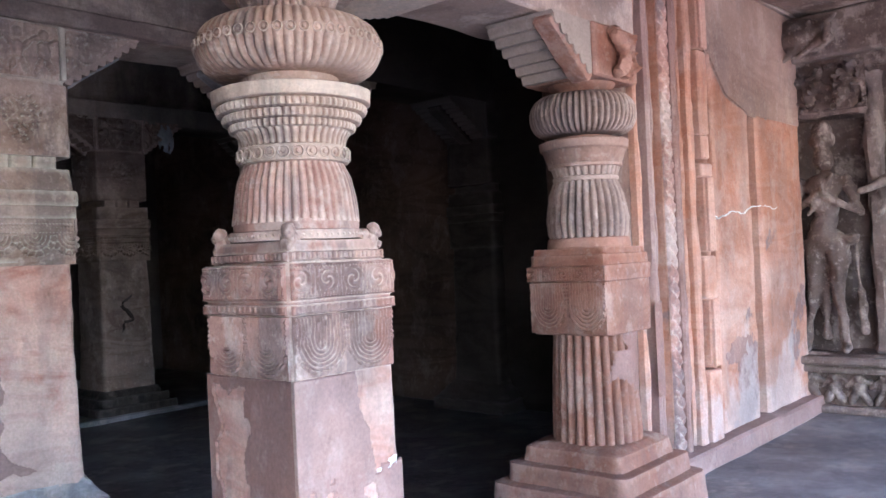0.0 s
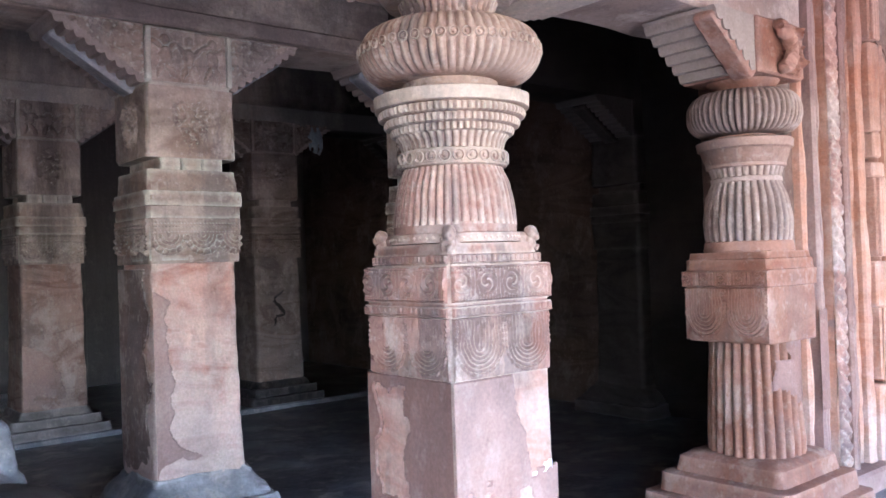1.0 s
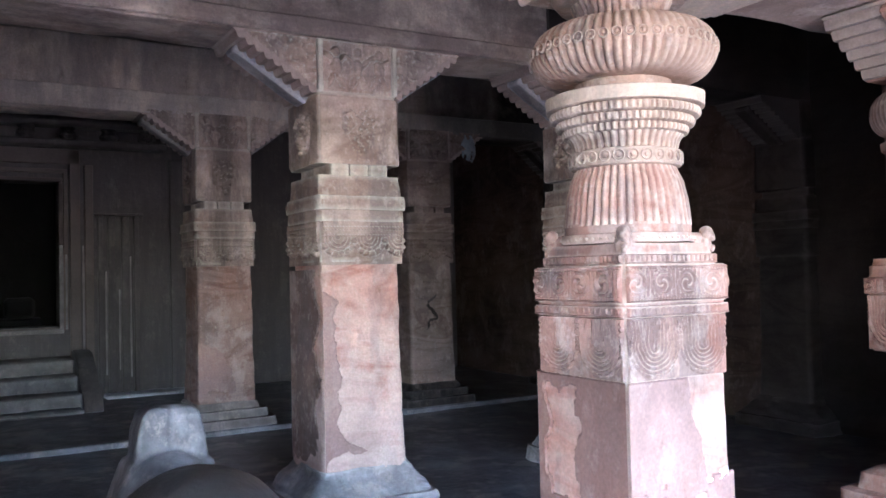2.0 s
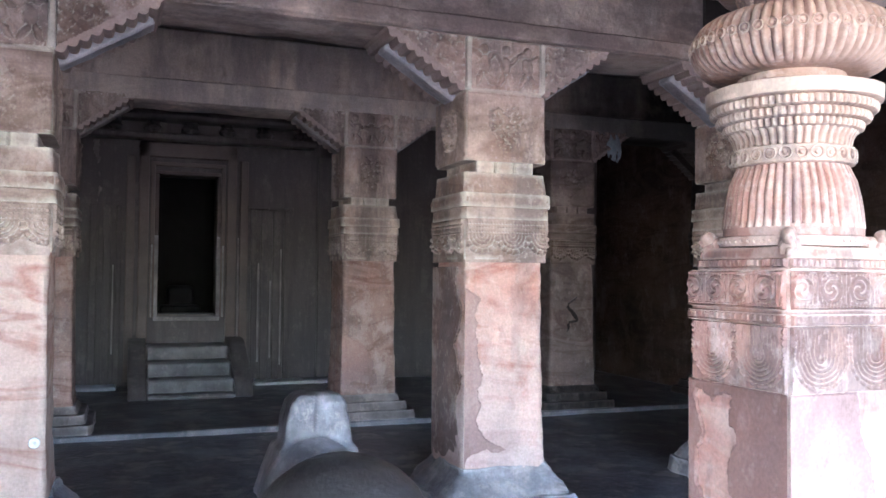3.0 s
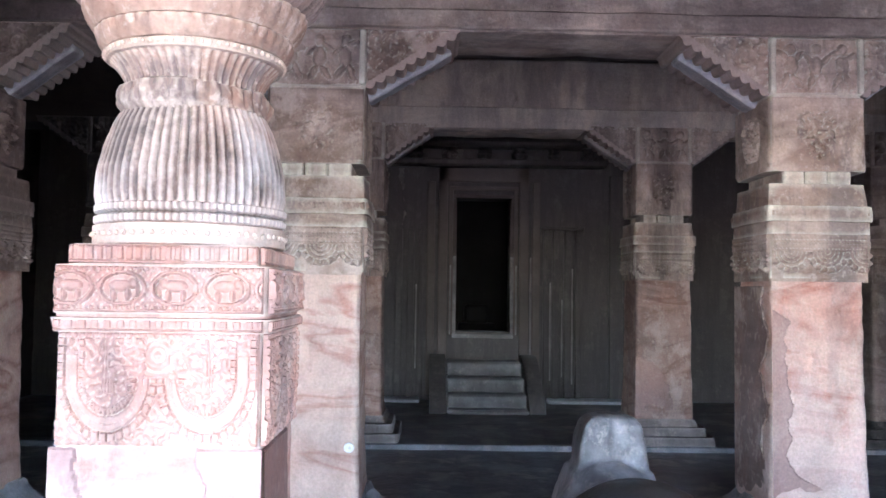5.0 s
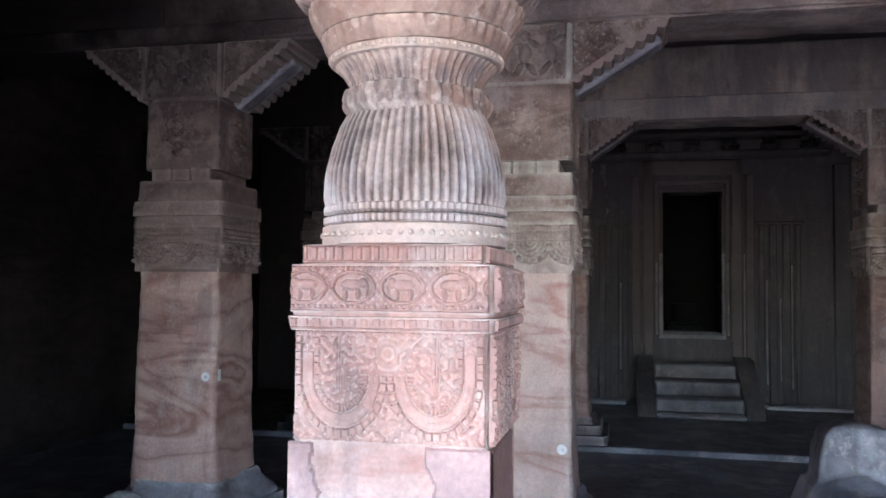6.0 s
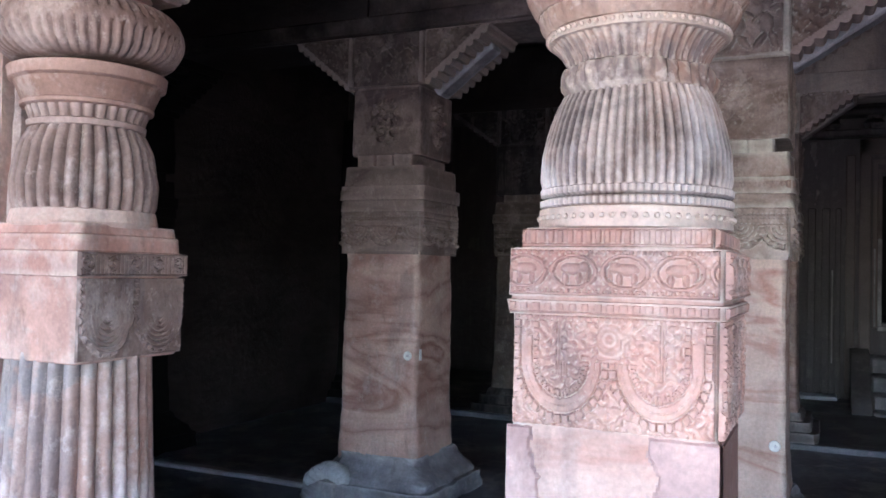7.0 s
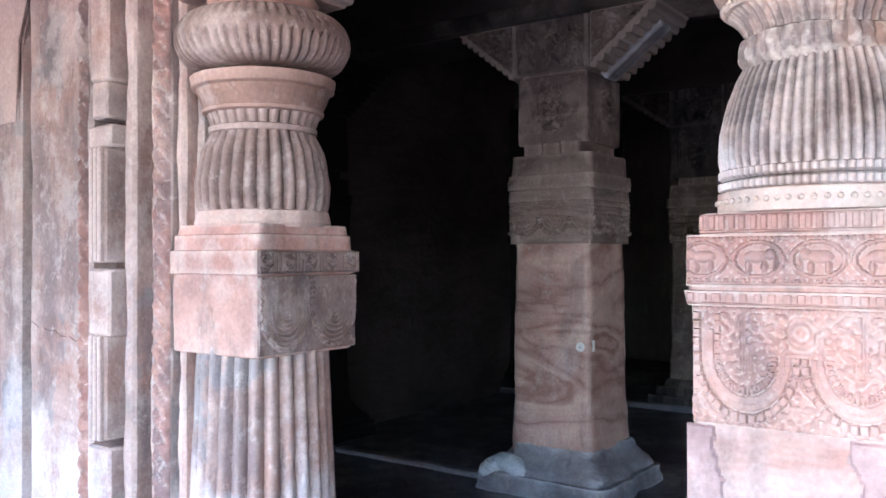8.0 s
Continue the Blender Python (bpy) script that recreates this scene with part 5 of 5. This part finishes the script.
for v in hump.verts:
    v.co = (v.co.x + 0.03 * v.co.z, v.co.y * 0.8 + 0.52 + 0.012 * (abs(v.co.x) < 0.012), v.co.z)
tmp_ = bpy.data.meshes.new("tmp")
hump.to_mesh(tmp_)
hump.free()
bm.from_mesh(tmp_)
bpy.data.meshes.remove(tmp_)
bm.normal_update()
for v in bm.verts:
    v.co += v.normal * jag(v.co, 7.0, 0.008, 3.0)
bull = part("bull_statue", bm, M_BULL)
md = bull.modifiers.new("join", "REMESH")
md.mode, md.voxel_size, md.use_smooth_shade = "VOXEL", 0.012, True
bull.location = (0.04, 4.27, 0.06)
tagged(bull, "seated bull statue of worn dark granite on a low slab", "statue")
t_ = tagged(part("statue_slab", slab(-0.5, 0.5, -0.8, 1.0, 0, 0.10, 0.03, 0.1, 0.006), M_FLOOR), "low dark stone slab under the bull statue", "plinth")
t_.location = (0.04, 4.27, 0)


# ---- reliefs on the end wall ----
def limb(a_, b_, r0, r1):
    """A tapering row of rounded masses from a_ to b_."""
    a_, b_ = Vector(a_), Vector(b_)
    n = max(3, int((b_ - a_).length / (0.6 * min(r0, r1))))
    return [(tuple(a_.lerp(b_, i / n)), (r0 + (r1 - r0) * i / n,) * 3) for i in range(n + 1)]


def figure(name, x, y, z, h, label, seed, lean=0.0, raised=False):
    s = h / 1.7
    q = lambda a_, b_, c_: (a_ * s, (b_ + lean * c_) * s, c_ * s)
    it = [(q(0, 0, 1.44), (0.085 * s, 0.075 * s, 0.10 * s)), (q(0.01, 0, 1.56), (0.075 * s, 0.095 * s, 0.07 * s)), (q(0.02, 0, 1.64), (0.06 * s, 0.07 * s, 0.08 * s)), (q(0, 0, 1.24), (0.09 * s, 0.155 * s, 0.09 * s)), (q(0, 0.005, 1.10), (0.085 * s, 0.11 * s, 0.13 * s)), (q(0, 0.01, 0.95), (0.085 * s, 0.10 * s, 0.09 * s)), (q(0, 0, 0.83), (0.09 * s, 0.155 * s, 0.10 * s)),
          (q(-0.03, 0.19, 0.80), (0.05 * s, 0.055 * s, 0.045 * s)), (q(-0.03, -0.18, 0.83), (0.05 * s, 0.055 * s, 0.045 * s))]
    it += limb(q(0, 0.085, 0.80), q(-0.03, 0.10, 0.44), 0.075 * s, 0.052 * s) + limb(q(-0.03, 0.10, 0.44), q(0.02, 0.17, 0.04), 0.05 * s, 0.035 * s)
    it += limb(q(0, -0.085, 0.80), q(-0.02, -0.07, 0.44), 0.08 * s, 0.055 * s) + limb(q(-0.02, -0.07, 0.44), q(0.02, -0.11, 0.04), 0.052 * s, 0.035 * s)
    it += limb(q(0.04, 0.20, 0.80), q(0.06, 0.24, 0.10), 0.028 * s, 0.035 * s) + limb(q(0.0, 0.02, 0.76), q(0.04, 0.03, 0.12), 0.03 * s, 0.045 * s) + limb(q(0.04, -0.19, 0.82), q(0.06, -0.22, 0.15), 0.025 * s, 0.03 * s)
    it += limb(q(-0.02, 0.17, 0.03), q(-0.12, 0.20, 0.02), 0.04 * s, 0.03 * s) + limb(q(-0.02, -0.11, 0.03), q(-0.12, -0.14, 0.02), 0.04 * s, 0.03 * s)
    it += limb(q(-0.03, 0.0, 0.90), q(-0.05, 0.19, 0.80), 0.022 * s, 0.022 * s) + limb(q(-0.03, 0.0, 0.90), q(-0.05, -0.18, 0.83), 0.022 * s, 0.022 * s) + limb(q(-0.075, -0.09, 1.3), q(-0.085, 0.09, 1.02), 0.018 * s, 0.018 * s)
    if raised:
        for i in range(4):
            for d in ((-1, 1) if i > 1 else (-1,)):
                an = radians(35 + 32 * i)
                e_ = q(-0.02, d * (0.16 + 0.20 * math.sin(an)), 1.26 + 0.20 * math.cos(an))
                it += limb(q(0, d * 0.15, 1.26), e_, 0.045 * s, 0.035 * s) + limb(e_, q(-0.08, d * (0.24 + 0.30 * math.sin(an + 0.35)), 1.30 + 0.38 * math.cos(an + 0.2)), 0.034 * s, 0.028 * s)
    else:
        for d in (-1, 1):
            it += limb(q(0, d * 0.155, 1.26), q(-0.01, d * 0.245, 1.02), 0.05 * s, 0.04 * s) + limb(q(-0.01, d * 0.245, 1.02), q(-0.10, d * 0.02, 1.16), 0.038 * s, 0.032 * s)
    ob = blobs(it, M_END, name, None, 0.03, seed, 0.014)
    ob.location = (x, y, z)
    return tagged(ob, label, "statue")


figure("relief_statue", END_X + 0.06, 2.66, 0.64, 2.02, "standing figure with folded arms carved from the end wall", 5.0)
figure("relief_statue", END_X + 0.04, 1.66, 0.64, 2.02, "large many-armed dancing figure carved from the end wall", 9.0, 0.05, True)
flyer = blobs([((0, 0, 0), (0.07, 0.10, 0.07)), ((0, 0.12, 0.04), (0.06, 0.07, 0.06)), ((0, -0.12, -0.05), (0.05, 0.10, 0.05), (30, 0, 0)), ((0, -0.05, 0.10), (0.04, 0.04, 0.08)), ((0, 0.05, -0.10), (0.04, 0.05, 0.09), (-30, 0, 0))], M_END, "relief_statue", None, 0.02, 6.0, 0.016)
flyer.location = (END_X - 0.02, 2.68, 2.98)
tagged(flyer, "small worn flying figure carved high on the end wall", "statue")
ledge = thing("relief_ledge", END_X, 1.2, 0.12, "stone ledge over a frieze of small worn figures", "ledge")
part("shelf", slab(-0.16, 0.02, -1.6, 1.72, 0.36, 0.42, 0.02, 0.1, 0.006), M_END, ledge)
part("shelf_moulding", slab(-0.22, 0.02, -1.6, 1.72, 0.43, 0.50, 0.02, 0.1, 0.006), M_END, ledge)
part("foot", slab(-0.14, 0.02, -1.6, 1.72, 0.0, 0.07, 0.02, 0.1, 0.006), M_END, ledge)
for i in range(9):
    y = 1.62 - i * 0.2
    b = blobs([((-0.03, 0, 0.31), (0.06, 0.05, 0.06)), ((-0.02, 0, 0.20), (0.06, 0.06, 0.08)), ((-0.02, 0.05, 0.10), (0.05, 0.035, 0.09), (20, 0, 0)), ((-0.02, -0.05, 0.10), (0.05, 0.035, 0.09), (-25, 0, 0)),
               ((-0.02, 0.07, 0.25), (0.03, 0.03, 0.08), (40, 0, 0)), ((-0.02, -0.07, 0.27), (0.03, 0.03, 0.08), (-60, 0, 0))], M_END, "frieze_figure", ledge, 0.015, i * 2.0, 0.014)
    b.location, b.scale = (0.0, y, 0.06), (1, 1, 0.82)
foliage = relief(0.72, 0.42, lumpy(0.72, 0.42, 3.0, 0.10, 9.0, 0.0), 0.014, 2.0)
f_ = structure("trim_foliage", foliage, M_END, "deeply cut worn foliage carving high on the end wall", "carving")
f_.matrix_world = pose(END_X - 0.012, 2.98, 2.74, 0, 0, -90)
rng = random.Random(8)
knots = [((0, 0, 0), (0.22, 0.26, 0.13)), ((0.02, 0.05, 0.08), (0.22, 0.24, 0.12))]
for i in range(11):
    p_ = (-0.2 + 0.12 * rng.random(), -0.26 + 0.5 * rng.random(), -0.12 + 0.28 * rng.random())
    knots += limb(p_, (p_[0] - 0.05, p_[1] + rng.uniform(-0.16, 0.16), p_[2] + rng.uniform(-0.14, 0.14)), 0.05, 0.028)
beast = blobs(knots, M_END, "bracket_statue", None, 0.02, 4.0, 0.014)
beast.location = (END_X - 0.14, 2.72, 3.36)
tagged(beast, "worn carved beast bracket high on the end wall", "statue")
structure("trim_frieze", slab(END_X - 0.12, END_X + 0.02, -1.5, 2.94, 3.2, 3.59, 0.02, 0.12, 0.02), M_END, "rough stone frieze under the veranda ceiling", "frieze")

# pale mortar-filled crack in the orange wall, and a low ridge in the hall floor
bm = bmesh.new()
ring = []
for i in range(40):
    f = i / 39
    x, z = 4.97 + 1.5 * f, 1.85 + 0.07 * f + jag((f * 3, 0, 0), 2.0, 0.06, 4.0)
    wd = 0.002 + 0.006 * abs(noise.noise(Vector((f * 20, 0, 1))))
    ring.append((bm.verts.new((x, WALL_Y - 0.124, z + wd)), bm.verts.new((x, WALL_Y - 0.124, z - wd)), bm.verts.new((x, WALL_Y - 0.05, z - wd)), bm.verts.new((x, WALL_Y - 0.05, z + wd))))
for a_, b_ in zip(ring, ring[1:]):
    for k_ in range(4):
        bm.faces.new((a_[k_], a_[(k_ + 1) % 4], b_[(k_ + 1) % 4], b_[k_]))
structure("trim_crack", bm, M_WHITE, "pale mortar-filled crack across the orange wall", "crack")
structure("trim_floor_ridge", slab(-5.9, -4.42, 5.70, 5.80, -0.01, 0.035, 0.012, 0.08, 0.006), M_BASE, "low worn stone ridge in the hall floor", "ridge")


def ribbon(pts, wide, deep, material, name, label):
    """A narrow filled crack on a wall face: pts are x, y, z along it."""
    bm = bmesh.new()
    ring = []
    for i, (x, y, z) in enumerate(pts):
        wd = wide * (0.5 + abs(noise.noise(Vector((i * 0.9, 0, 1)))))
        ring.append((bm.verts.new((x + wd * 0.5, y, z + wd)), bm.verts.new((x - wd * 0.5, y, z - wd)), bm.verts.new((x - wd * 0.5, y + deep, z - wd)), bm.verts.new((x + wd * 0.5, y + deep, z + wd))))
    for a_, b_ in zip(ring, ring[1:]):
        for k_ in range(4):
            bm.faces.new((a_[k_], a_[(k_ + 1) % 4], b_[(k_ + 1) % 4], b_[k_]))
    return structure(name, bm, material, label, "crack")


for x_, z0, z1, w_, y_, sd_ in ((5.24, 0.66, 0.98, 0.62, WALL_Y - 0.112, 3.0), (4.26, 0.62, 1.30, 0.10, WALL_Y - 0.102, 6.0)):
    coat = thing("wall_plaster", x_, y_, 0, "mauve-brown plaster remnant with ragged edges on the wall", "plaster", kind="structure")
    part("coat", plaster_skin(w_, z0, z1, (lambda u, z: 0.10 - math.hypot((u - 0.32) * 0.36, z - 0.83 - 0.12 * (u - 0.3))) if w_ > 0.3 else (lambda u, z: min(z - 0.68, 1.28 - z)), 0.004, 0.009, sd_), M_PLASTER_DARK, coat)
ribbon([(4.06 + 0.16 * i / 30 + 0.10 * math.sin(i * 0.2) * (i > 8) + jag((i * 0.2, 0, 0), 1.0, 0.03), CY - 0.312, 0.95 + 0.40 * i / 30) for i in range(31)], 0.024, 0.03, M_SOOT_SHADE, "trim_crack_pillar", "dark winding crack in the pillar shaft")
lime = thing("lime_stain", 4.50, CY - 0.305, 2.98, "pale bluish lime stain on the inner bracket", "stain")
part("coat", plaster_skin(0.42, 0.0, 0.36, lambda u, z: 0.10 - math.hypot(u - 0.2, (z - 0.2) * 0.7) + 0.07 * noise.noise(Vector((u * 22, z * 9, 2.0))), 0.004, 0.009, 3.0), M_PALEBLUE, lime)
chip = thing("plaster_chip", 1.578, 3.063, 0, "white chipped plaster edge on the column shaft", "plaster")
part("coat", plaster_skin(0.13, 0.74, 0.84, lambda u, z: 0.014 - abs(z - 0.79 + 0.02 * math.sin(u * 30)), 0.004, 0.007, 7.0), M_WHITE, chip).location = (0.11, -0.279, 0)

right_half = scene.objects["half_column"]
for a0, z0, z1, seed_, tone in ((-2.55, 0.78, 1.155, 4.0, M_PLASTER_DARK),):
    bm = plaster_skin(0.40, z0, z1, lambda u, z: min(0.06, z - 0.84 - 0.05 * math.sin(u * 14), u - 0.10 + 0.22 * (0.98 - z) * (z < 0.98) - 0.10 * (z > 1.06)), 0.0, 0.010, seed_)
    for v in bm.verts:
        q = a0 + v.co.x / 0.26
        rr_ = 0.252 - v.co.y * 0.8
        v.co = (rr_ * math.cos(q), rr_ * math.sin(q), v.co.z)
    part("plaster", bm, tone, right_half, "mauve plaster left on the flutes")
ribbon([(-5.28 + 0.47 * i / 24, WALL_Y - 0.113, 1.27 - 0.07 * i / 24 + jag((i * 0.3, 0, 0), 1.0, 0.02)) for i in range(25)], 0.004, 0.02, M_RECESS, "trim_crack_west", "thin brown crack across the pale wall panel")
